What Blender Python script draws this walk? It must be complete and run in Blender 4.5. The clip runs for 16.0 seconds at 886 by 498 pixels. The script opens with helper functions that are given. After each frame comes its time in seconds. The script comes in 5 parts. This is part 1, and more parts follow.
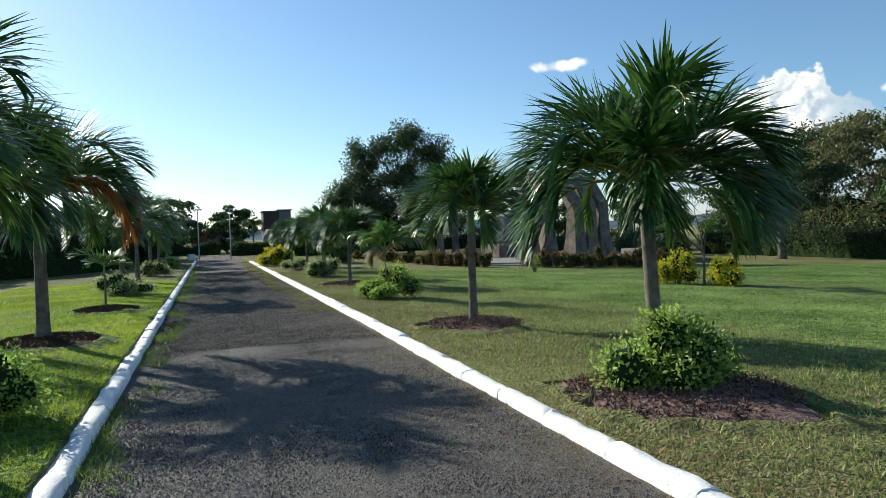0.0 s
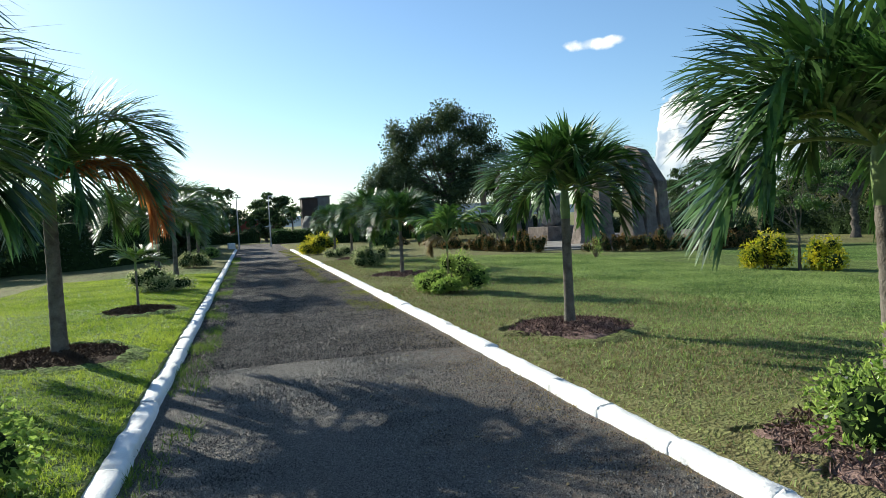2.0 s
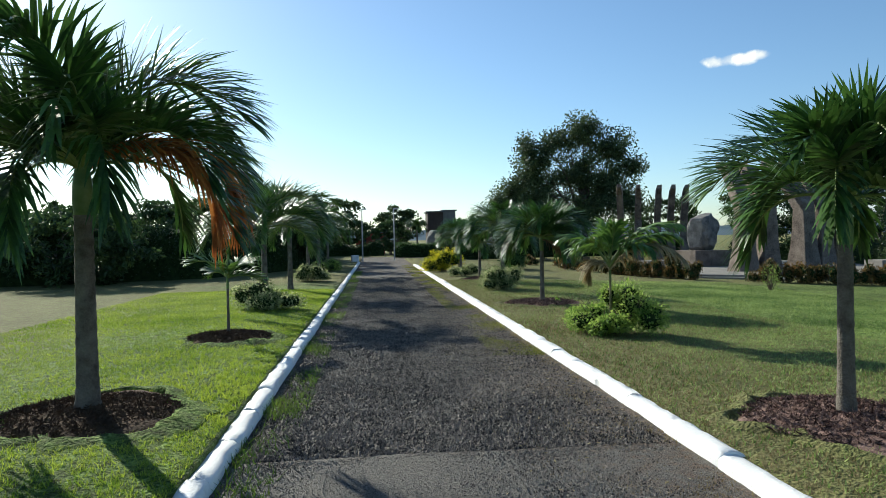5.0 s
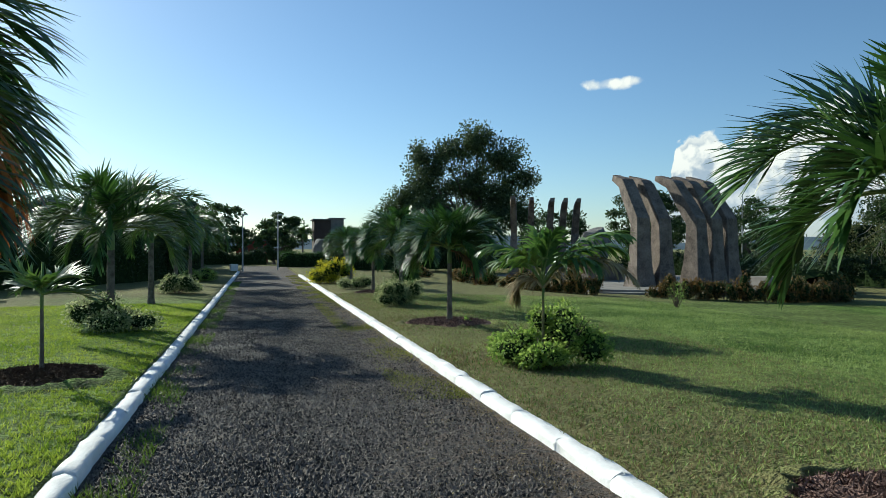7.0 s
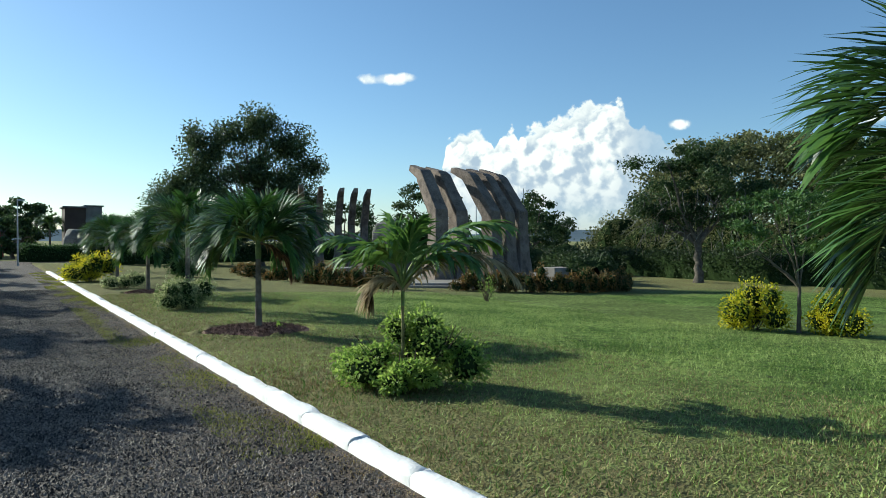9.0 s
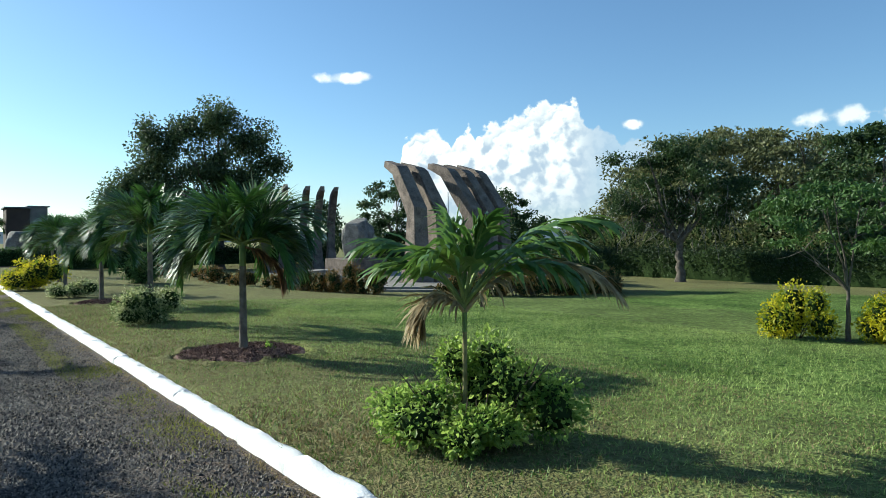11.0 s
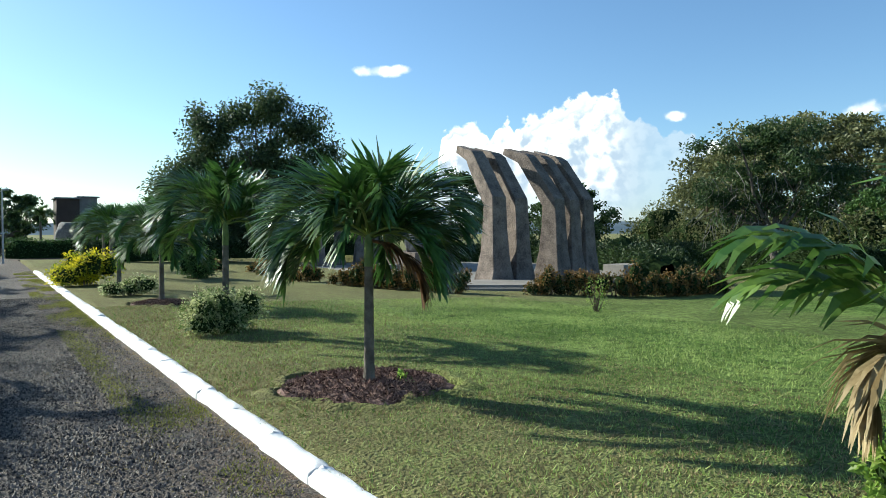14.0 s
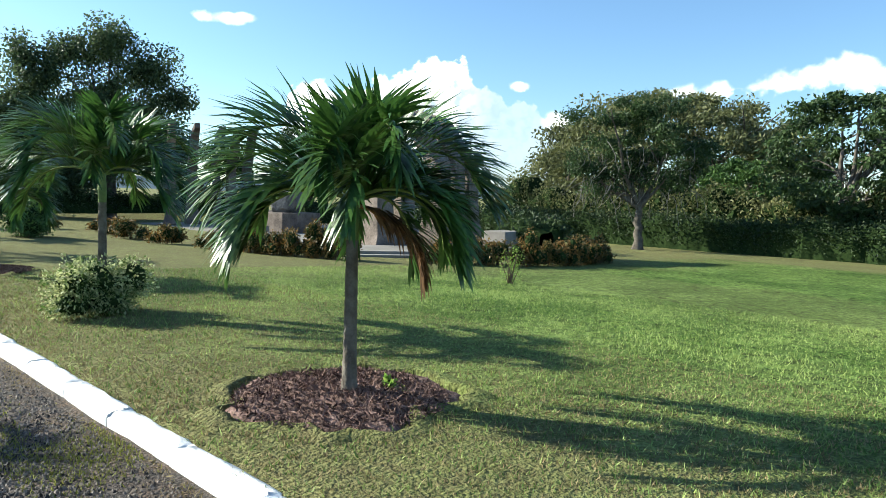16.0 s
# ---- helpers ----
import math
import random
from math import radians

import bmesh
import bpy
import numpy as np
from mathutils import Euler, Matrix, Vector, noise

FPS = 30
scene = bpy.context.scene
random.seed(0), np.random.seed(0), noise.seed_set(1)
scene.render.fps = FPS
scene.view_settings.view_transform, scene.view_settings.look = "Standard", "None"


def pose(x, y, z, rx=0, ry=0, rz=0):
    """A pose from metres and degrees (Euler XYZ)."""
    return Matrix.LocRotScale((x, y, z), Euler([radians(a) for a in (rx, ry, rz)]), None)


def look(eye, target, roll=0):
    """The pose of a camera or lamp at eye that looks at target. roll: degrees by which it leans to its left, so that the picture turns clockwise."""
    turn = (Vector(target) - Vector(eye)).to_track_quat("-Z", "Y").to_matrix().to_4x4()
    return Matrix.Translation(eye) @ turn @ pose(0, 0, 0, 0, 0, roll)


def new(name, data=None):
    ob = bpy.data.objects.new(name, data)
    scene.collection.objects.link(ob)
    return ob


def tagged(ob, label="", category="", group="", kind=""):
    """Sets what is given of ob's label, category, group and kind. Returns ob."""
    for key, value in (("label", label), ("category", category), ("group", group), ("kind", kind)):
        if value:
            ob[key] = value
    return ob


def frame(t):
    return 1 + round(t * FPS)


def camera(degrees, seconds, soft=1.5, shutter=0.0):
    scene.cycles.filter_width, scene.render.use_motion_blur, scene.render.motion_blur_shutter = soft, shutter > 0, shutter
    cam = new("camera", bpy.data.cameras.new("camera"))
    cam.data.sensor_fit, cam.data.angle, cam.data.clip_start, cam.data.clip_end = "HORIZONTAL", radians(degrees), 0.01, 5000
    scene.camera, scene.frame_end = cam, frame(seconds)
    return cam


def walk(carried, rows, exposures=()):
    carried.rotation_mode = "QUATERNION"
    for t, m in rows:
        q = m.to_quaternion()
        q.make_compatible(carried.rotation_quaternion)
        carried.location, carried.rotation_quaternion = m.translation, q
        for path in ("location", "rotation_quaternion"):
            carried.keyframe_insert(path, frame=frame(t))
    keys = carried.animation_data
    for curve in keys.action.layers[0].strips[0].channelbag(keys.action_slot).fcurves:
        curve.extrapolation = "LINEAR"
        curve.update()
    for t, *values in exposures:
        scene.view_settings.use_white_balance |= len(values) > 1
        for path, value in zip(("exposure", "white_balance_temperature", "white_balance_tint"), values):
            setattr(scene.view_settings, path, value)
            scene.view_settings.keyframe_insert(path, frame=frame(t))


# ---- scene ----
cam = camera(64.5, 16.0, soft=0.8)
METRES, EYE, TILT, LEAN, TURN = 16.5, 1.5, 0.0, 0.0, -18.4
ROWS = [
    (0.0, 0.0, 0.0, 0.0, -0.04, -1.32, 1.87),
    (0.5, -0.0106, 0.0292, -0.0004, -2.81, -1.33, 6.19),
    (1.0, -0.0224, 0.0569, -0.0008, 0.76, -0.46, 3.13),
    (1.5, -0.0341, 0.0823, 0.002, -0.5, -1.86, 3.62),
    (2.0, -0.0398, 0.1125, 0.003, 2.87, -2.53, 2.98),
    (2.5, -0.0507, 0.1406, 0.0017, 2.96, -2.33, 0.95),
    (3.0, -0.0579, 0.1731, 0.0003, 8.19, -1.15, -0.03),
    (3.5, -0.0671, 0.2013, 0.0018, 6.27, -1.24, -0.6),
    (4.0, -0.0771, 0.2339, 0.0028, 6.93, -3.83, 0.49),
    (4.5, -0.0804, 0.259, 0.0038, 12.96, -1.42, 1.03),
    (7.0, -0.1217, 0.4126, 0.0029, 3.64, -0.04, -0.02),
    (7.5, -0.1345, 0.4399, 0.0048, -3.09, -0.79, -0.17),
    (8.0, -0.1425, 0.4677, 0.0046, -6.96, -1.58, -0.32),
    (8.5, -0.1536, 0.4991, 0.0033, -11.36, -0.99, -0.43),
    (11.0, -0.1868, 0.6539, 0.0054, -17.89, -0.75, 0.38),
    (11.5, -0.1928, 0.6841, 0.0042, -14.96, -0.38, 3.08),
    (12.0, -0.1979, 0.7153, 0.0046, -19.91, -0.72, 0.28),
    (12.5, -0.2066, 0.7459, 0.0052, -17.55, -0.01, 1.37),
    (13.0, -0.2119, 0.7771, 0.0056, -16.32, -1.71, -0.3),
    (13.5, -0.2215, 0.8066, 0.005, -18.18, -2.3, -0.0),
    (14.0, -0.23, 0.834, 0.0048, -14.81, -1.3, 0.13),
    (14.5, -0.2435, 0.8652, 0.0052, -21.55, -1.33, 0.53),
    (15.0, -0.2529, 0.8932, 0.0042, -20.66, -2.7, -0.29),
    (15.5, -0.2617, 0.922, 0.005, -19.72, -3.66, -2.11),
    (16.0, -0.273, 0.9524, 0.0055, -27.26, -4.25, -1.8),
]
walk(cam, [(t, pose(0, 0, EYE, TILT, LEAN, TURN) @ pose(METRES * x, METRES * y, METRES * z, 90 + pitch, roll, yaw)) for t, x, y, z, yaw, pitch, roll in ROWS],
     [(0.0, 0.60, 6500, 2), (0.7, 0.76, 6550, 3), (1.5, 0.76, 6550, 3), (2.5, 0.68, 6500, 2), (3.5, 0.66, 6550, 2), (4.5, 0.62, 6500, 2), (7.0, 0.34, 6300, -2),
      (8.0, 0.48, 6300, -2), (8.5, 0.52, 6300, -2), (11.0, 0.72, 6250, -2), (12.5, 0.78, 6200, -2), (13.5, 0.84, 6250, -1), (14.5, 0.95, 6350, 0), (16.0, 1.24, 6450, 1)])

# ---- world, sun, exposure ----
SUN_AZ, SUN_EL = -32.0, 26.0
world = bpy.data.worlds.new("sky")
scene.world = world
world.use_nodes = True
wn, wl = world.node_tree.nodes, world.node_tree.links
sky = wn.new("ShaderNodeTexSky")
sky.sky_type, sky.sun_disc = "NISHITA", False
sky.sun_elevation, sky.sun_rotation = radians(SUN_EL), radians(SUN_AZ)
sky.altitude = 300
sky.air_density, sky.dust_density, sky.ozone_density = 1.0, 0.5, 4.6
wl.new(sky.outputs[0], wn["Background"].inputs[0])
wn["Background"].inputs[1].default_value = 0.10
sun = new("sun", bpy.data.lights.new("sun", "SUN"))
sun.data.energy, sun.data.angle, sun.data.color = 5.0, radians(0.5), (1.0, 0.94, 0.84)
sun_way = Vector((math.sin(radians(SUN_AZ)) * math.cos(radians(SUN_EL)), math.cos(radians(SUN_AZ)) * math.cos(radians(SUN_EL)), math.sin(radians(SUN_EL))))
sun.matrix_world = look(sun_way * 60, (0, 0, 0))


# ---- materials ----
def mat(name, a, b, scale=4.0, rough=0.8, bump=0.0, bump_scale=40.0, fine=0.35, spec=0.3, island=0.0, translucent=0.0, objrand=0.0, detail=6.0, voronoi=0.0, vdist=0.02):
    """Two colours mixed by coarse and fine noise in metres, with relief; island: shift by piece."""
    m = bpy.data.materials.new(name)
    m.use_nodes = True
    n, l = m.node_tree.nodes, m.node_tree.links
    p = n["Principled BSDF"]
    co = n.new("ShaderNodeNewGeometry")
    big = n.new("ShaderNodeTexNoise")
    big.inputs["Scale"].default_value, big.inputs["Detail"].default_value = scale, detail
    l.new(co.outputs["Position"], big.inputs["Vector"])
    small = n.new("ShaderNodeTexNoise")
    small.inputs["Scale"].default_value, small.inputs["Detail"].default_value = bump_scale, 4
    l.new(co.outputs["Position"], small.inputs["Vector"])

    def math_node(op, x, y):
        k = n.new("ShaderNodeMath")
        k.operation = op
        for i, v in enumerate((x, y)):
            if isinstance(v, (int, float)):
                k.inputs[i].default_value = v
            else:
                l.new(v, k.inputs[i])
        return k.outputs[0]

    f = math_node("ADD", math_node("MULTIPLY", math_node("SUBTRACT", big.outputs["Fac"], 0.5), 2.2), math_node("MULTIPLY", math_node("SUBTRACT", small.outputs["Fac"], 0.5), 2.2 * fine))
    f = math_node("ADD", f, 0.5)
    if island:
        f = math_node("ADD", f, math_node("MULTIPLY", math_node("SUBTRACT", co.outputs["Random Per Island"], 0.5), island))
    if objrand:
        oi = n.new("ShaderNodeObjectInfo")
        f = math_node("ADD", f, math_node("MULTIPLY", math_node("SUBTRACT", oi.outputs["Random"], 0.5), objrand))
    mix = n.new("ShaderNodeMix")
    mix.data_type, mix.clamp_factor = "RGBA", True
    l.new(f, mix.inputs["Factor"])
    mix.inputs["A"].default_value, mix.inputs["B"].default_value = (*a, 1), (*b, 1)
    l.new(mix.outputs["Result"], p.inputs["Base Color"])
    p.inputs["Roughness"].default_value = rough
    p.inputs["Specular IOR Level"].default_value = spec
    if bump:
        bp = n.new("ShaderNodeBump")
        bp.inputs["Strength"].default_value, bp.inputs["Distance"].default_value = bump, vdist
        h = small.outputs["Fac"]
        if voronoi:
            v = n.new("ShaderNodeTexVoronoi")
            v.inputs["Scale"].default_value = voronoi
            l.new(co.outputs["Position"], v.inputs["Vector"])
            h = math_node("SUBTRACT", h, v.outputs["Distance"])
        l.new(h, bp.inputs["Height"])
        l.new(bp.outputs["Normal"], p.inputs["Normal"])
    if translucent:
        tr = n.new("ShaderNodeBsdfTranslucent")
        l.new(mix.outputs["Result"], tr.inputs["Color"])
        ms = n.new("ShaderNodeMixShader")
        ms.inputs[0].default_value = translucent
        l.new(p.outputs[0], ms.inputs[1])
        l.new(tr.outputs[0], ms.inputs[2])
        l.new(ms.outputs[0], n["Material Output"].inputs["Surface"])
    return m


PALM = mat("palm_leaflet", (0.020, 0.058, 0.015), (0.088, 0.185, 0.036), 2.5, 0.40, island=0.9, translucent=0.24, spec=0.5)
PALM_YOUNG = mat("young_palm_leaflet", (0.045, 0.115, 0.020), (0.15, 0.25, 0.05), 2.5, 0.4, island=0.8, translucent=0.28, spec=0.5)
PALM_DRY = mat("dry_palm_leaflet", (0.19, 0.135, 0.060), (0.46, 0.37, 0.21), 5, 0.7, island=0.8, translucent=0.2)
PALM_RUST = mat("rust_palm_leaflet", (0.26, 0.075, 0.020), (0.50, 0.19, 0.045), 5, 0.7, island=0.8, translucent=0.3)
PALM_BROWN = mat("brown_palm_leaflet", (0.09, 0.05, 0.025), (0.24, 0.13, 0.06), 5, 0.75, island=0.8, translucent=0.2)
RACHIS = mat("palm_rachis", (0.10, 0.16, 0.035), (0.22, 0.26, 0.08), 6, 0.5)
TRUNK = mat("palm_trunk", (0.075, 0.062, 0.050), (0.20, 0.178, 0.150), 9, 0.9, 0.6, 60, spec=0.2)
SAPLING = mat("sapling_stem", (0.14, 0.13, 0.05), (0.30, 0.26, 0.12), 9, 0.7, 0.2, 60)
SHAFT = mat("palm_crownshaft", (0.09, 0.15, 0.04), (0.20, 0.26, 0.09), 7, 0.5, 0.1, 40)
BARK = mat("tree_bark", (0.06, 0.052, 0.044), (0.17, 0.15, 0.125), 5, 0.95, 0.8, 30, spec=0.1)
VINE = mat("grey_vine", (0.10, 0.095, 0.085), (0.24, 0.23, 0.21), 6, 0.9)
LEAF_DARK = mat("dark_tree_leaf", (0.020, 0.044, 0.015), (0.072, 0.118, 0.038), 0.6, 0.5, island=0.8, translucent=0.3)
# paler, greyer dark leaf for the tall tree: distance haze mixed into the colour
LEAF_HAZY = mat("hazed_tall_tree_leaf", (0.034, 0.058, 0.026), (0.120, 0.165, 0.068), 0.5, 0.5, island=0.9, translucent=0.34)
LEAF_OLIVE = mat("olive_tree_leaf", (0.055, 0.072, 0.028), (0.21, 0.215, 0.085), 0.35, 0.5, island=0.7, translucent=0.28)
LEAF_MID = mat("green_tree_leaf", (0.03, 0.075, 0.02), (0.095, 0.17, 0.04), 0.8, 0.5, island=0.6, translucent=0.28)
LEAF_HEDGE = mat("hedge_leaf", (0.012, 0.026, 0.010), (0.045, 0.075, 0.022), 1.0, 0.6, island=0.7, translucent=0.18)
LEAF_BUSH = mat("shrub_leaf", (0.11, 0.21, 0.035), (0.42, 0.54, 0.13), 3, 0.42, island=0.9, translucent=0.58)
LEAF_VARI = mat("variegated_leaf", (0.09, 0.15, 0.035), (0.55, 0.57, 0.30), 5, 0.5, island=1.2, translucent=0.4)
LEAF_YELLOW = mat("golden_leaf", (0.12, 0.20, 0.015), (0.75, 0.64, 0.03), 2.2, 0.5, island=0.9, translucent=0.45)
LEAF_CROTON = mat("croton_leaf", (0.045, 0.06, 0.018), (0.24, 0.13, 0.035), 1.4, 0.5, island=1.1, translucent=0.25)
FLOWER = mat("white_flower", (0.7, 0.66, 0.6), (0.85, 0.82, 0.75), 5, 0.6, translucent=0.3)
# near-black green that stands for the shade between leaves
SHADE_CORE = mat("foliage_shade", (0.010, 0.020, 0.007), (0.03, 0.05, 0.016), 6, 0.95, 0.8, 14, spec=0.05)
STEM = mat("shrub_stem", (0.07, 0.055, 0.035), (0.16, 0.12, 0.08), 12, 0.9)
PAINT = mat("white_kerb_paint", (0.74, 0.73, 0.71), (0.88, 0.87, 0.86), 7, 0.75, 0.35, 45, objrand=0.3, spec=0.25)
MULCH = mat("mulch", (0.045, 0.026, 0.021), (0.31, 0.205, 0.175), 14, 0.95, 1.0, 60, island=0.8, spec=0.1)
SOIL = mat("soil", (0.05, 0.032, 0.022), (0.13, 0.085, 0.055), 8, 0.95, 1.0, 50, spec=0.1)
STONE = mat("sculpture_stone", (0.085, 0.070, 0.061), (0.245, 0.200, 0.172), 2.2, 0.92, 0.9, 16, 0.6, spec=0.15, vdist=0.04)
ROCK = mat("rough_rock", (0.10, 0.096, 0.092), (0.26, 0.25, 0.235), 2.5, 0.92, 1.0, 12, 0.6, spec=0.15, vdist=0.05)
CONCRETE = mat("concrete", (0.17, 0.158, 0.145), (0.30, 0.28, 0.26), 1.8, 0.9, 0.4, 30, spec=0.2)
PLAZA = mat("plaza_paving", (0.17, 0.158, 0.14), (0.29, 0.27, 0.24), 1.0, 0.85, 0.3, 30, spec=0.2)
BROWN_WALL = mat("brown_wall", (0.050, 0.036, 0.030), (0.085, 0.062, 0.052), 1.0, 0.85, 0.2, 20)
RED_WALL = mat("red_wall", (0.20, 0.045, 0.035), (0.30, 0.075, 0.055), 1.0, 0.8, 0.2, 20)
PALE_WALL = mat("pale_wall", (0.30, 0.29, 0.27), (0.46, 0.45, 0.42), 0.8, 0.85, 0.2, 20)
ROOF = mat("grey_roof", (0.10, 0.11, 0.12), (0.20, 0.21, 0.22), 0.8, 0.8, 0.2, 10)
METAL = mat("galvanised_steel", (0.30, 0.31, 0.32), (0.48, 0.49, 0.50), 4, 0.5, spec=0.5)
GLASS_DARK = mat("dark_window", (0.02, 0.025, 0.03), (0.05, 0.055, 0.06), 1, 0.15, spec=0.6)
HILL = mat("far_hill", (0.07, 0.10, 0.13), (0.12, 0.155, 0.18), 0.004, 1.0, spec=0.0)
BLADE = mat("grass_blade", (0.065, 0.140, 0.022), (0.40, 0.49, 0.15), 0.5, 0.6, island=0.9, translucent=0.3)
BLADE_DRY = mat("dry_grass_blade", (0.16, 0.12, 0.055), (0.36, 0.29, 0.15), 1.5, 0.8, island=0.8, translucent=0.2)
BLADE_MOSS = mat("moss_blade", (0.10, 0.12, 0.02), (0.30, 0.30, 0.07), 1.2, 0.7, island=0.9, translucent=0.3)
BLADE_WEED = mat("weed_blade", (0.05, 0.11, 0.014), (0.20, 0.28, 0.05), 0.8, 0.6, island=0.9, translucent=0.3)
BLADE_LUSH = mat("lush_grass_blade", (0.13, 0.23, 0.016), (0.42, 0.50, 0.07), 0.8, 0.55, island=0.9, translucent=0.45)


def lawn_material():
    """Mown lawn: green with straw-coloured worn bands near the kerbs and broad patches."""
    m = mat("lawn", (0.055, 0.116, 0.017), (0.222, 0.325, 0.080), 0.5, 0.9, 1.0, 34, 1.7, spec=0.1, vdist=0.09)
    n, l = m.node_tree.nodes, m.node_tree.links
    p = n["Principled BSDF"]
    base = p.inputs["Base Color"].links[0].from_socket
    geo = n.new("ShaderNodeNewGeometry")
    sep = n.new("ShaderNodeSeparateXYZ")
    l.new(geo.outputs["Position"], sep.inputs[0])
    wob = n.new("ShaderNodeTexNoise")
    wob.inputs["Scale"].default_value, wob.inputs["Detail"].default_value = 0.8, 8
    l.new(geo.outputs["Position"], wob.inputs["Vector"])
    sc = n.new("ShaderNodeMath")
    sc.operation = "MULTIPLY_ADD"
    l.new(wob.outputs["Fac"], sc.inputs[0])
    sc.inputs[1].default_value = 3.6
    l.new(sep.outputs["X"], sc.inputs[2])
    ramp = n.new("ShaderNodeValToRGB")
    e = ramp.color_ramp.elements
    mp = n.new("ShaderNodeMapRange")
    mp.inputs["From Min"].default_value, mp.inputs["From Max"].default_value = -8, 46
    l.new(sc.outputs[0], mp.inputs["Value"])
    l.new(mp.outputs[0], ramp.inputs[0])
    e[0].position, e[0].color = 0.07, (0.75, 0.75, 0.75, 1)
    e[1].position, e[1].color = 0.117, (0.1, 0.1, 0.1, 1)
    for pos, v in ((0.163, 0.1), (0.228, 0.85), (0.246, 0.7), (0.274, 0.45), (0.311, 0.2), (0.367, 0.0), (0.422, 0.22), (0.506, 0.22), (0.522, 0.0), (0.719, 0.05), (0.756, 0.75), (0.848, 0.75)):
        k = e.new(pos)
        k.color = (v, v, v, 1)
    dry = n.new("ShaderNodeTexNoise")
    dry.inputs["Scale"].default_value, dry.inputs["Detail"].default_value = 26, 5
    l.new(geo.outputs["Position"], dry.inputs["Vector"])
    straw = n.new("ShaderNodeMix")
    straw.data_type = "RGBA"
    straw.inputs["A"].default_value, straw.inputs["B"].default_value = (0.10, 0.085, 0.035, 1), (0.34, 0.29, 0.15, 1)
    l.new(dry.outputs["Fac"], straw.inputs["Factor"])
    mul = n.new("ShaderNodeMath")
    mul.operation = "MULTIPLY"
    l.new(ramp.outputs["Color"], mul.inputs[0])
    mul.inputs[1].default_value = 0.9
    mx = n.new("ShaderNodeMix")
    mx.data_type = "RGBA"
    far = n.new("ShaderNodeMath")
    far.operation = "MULTIPLY_ADD"
    l.new(wob.outputs["Fac"], far.inputs[0])
    far.inputs[1].default_value = 5.0
    l.new(sep.outputs["Y"], far.inputs[2])
    fr = n.new("ShaderNodeMapRange")
    fr.inputs["From Min"].default_value, fr.inputs["From Max"].default_value, fr.inputs["To Max"].default_value = 28.5, 33.0, 0.7
    l.new(far.outputs[0], fr.inputs["Value"])
    most = n.new("ShaderNodeMath")
    most.operation = "MAXIMUM"
    l.new(mul.outputs[0], most.inputs[0])
    l.new(fr.outputs[0], most.inputs[1])
    l.new(most.outputs[0], mx.inputs["Factor"])
    # mottled turf tone; its dark end also paints shade between the blades
    mott_shade = n.new("ShaderNodeTexNoise")
    mott_shade.inputs["Scale"].default_value, mott_shade.inputs["Detail"].default_value, mott_shade.inputs["Roughness"].default_value = 6.5, 10, 0.72
    l.new(geo.outputs["Position"], mott_shade.inputs["Vector"])
    mr = n.new("ShaderNodeMapRange")
    mr.inputs["From Min"].default_value, mr.inputs["From Max"].default_value = 0.36, 0.64
    mr.inputs["To Min"].default_value, mr.inputs["To Max"].default_value = 0.25, 1.40
    l.new(mott_shade.outputs["Fac"], mr.inputs["Value"])
    tone = n.new("ShaderNodeVectorMath")
    tone.operation = "SCALE"
    l.new(base, tone.inputs[0])
    l.new(mr.outputs[0], tone.inputs["Scale"])
    l.new(tone.outputs[0], mx.inputs["A"])
    l.new(straw.outputs["Result"], mx.inputs["B"])
    l.new(mx.outputs["Result"], p.inputs["Base Color"])
    return m


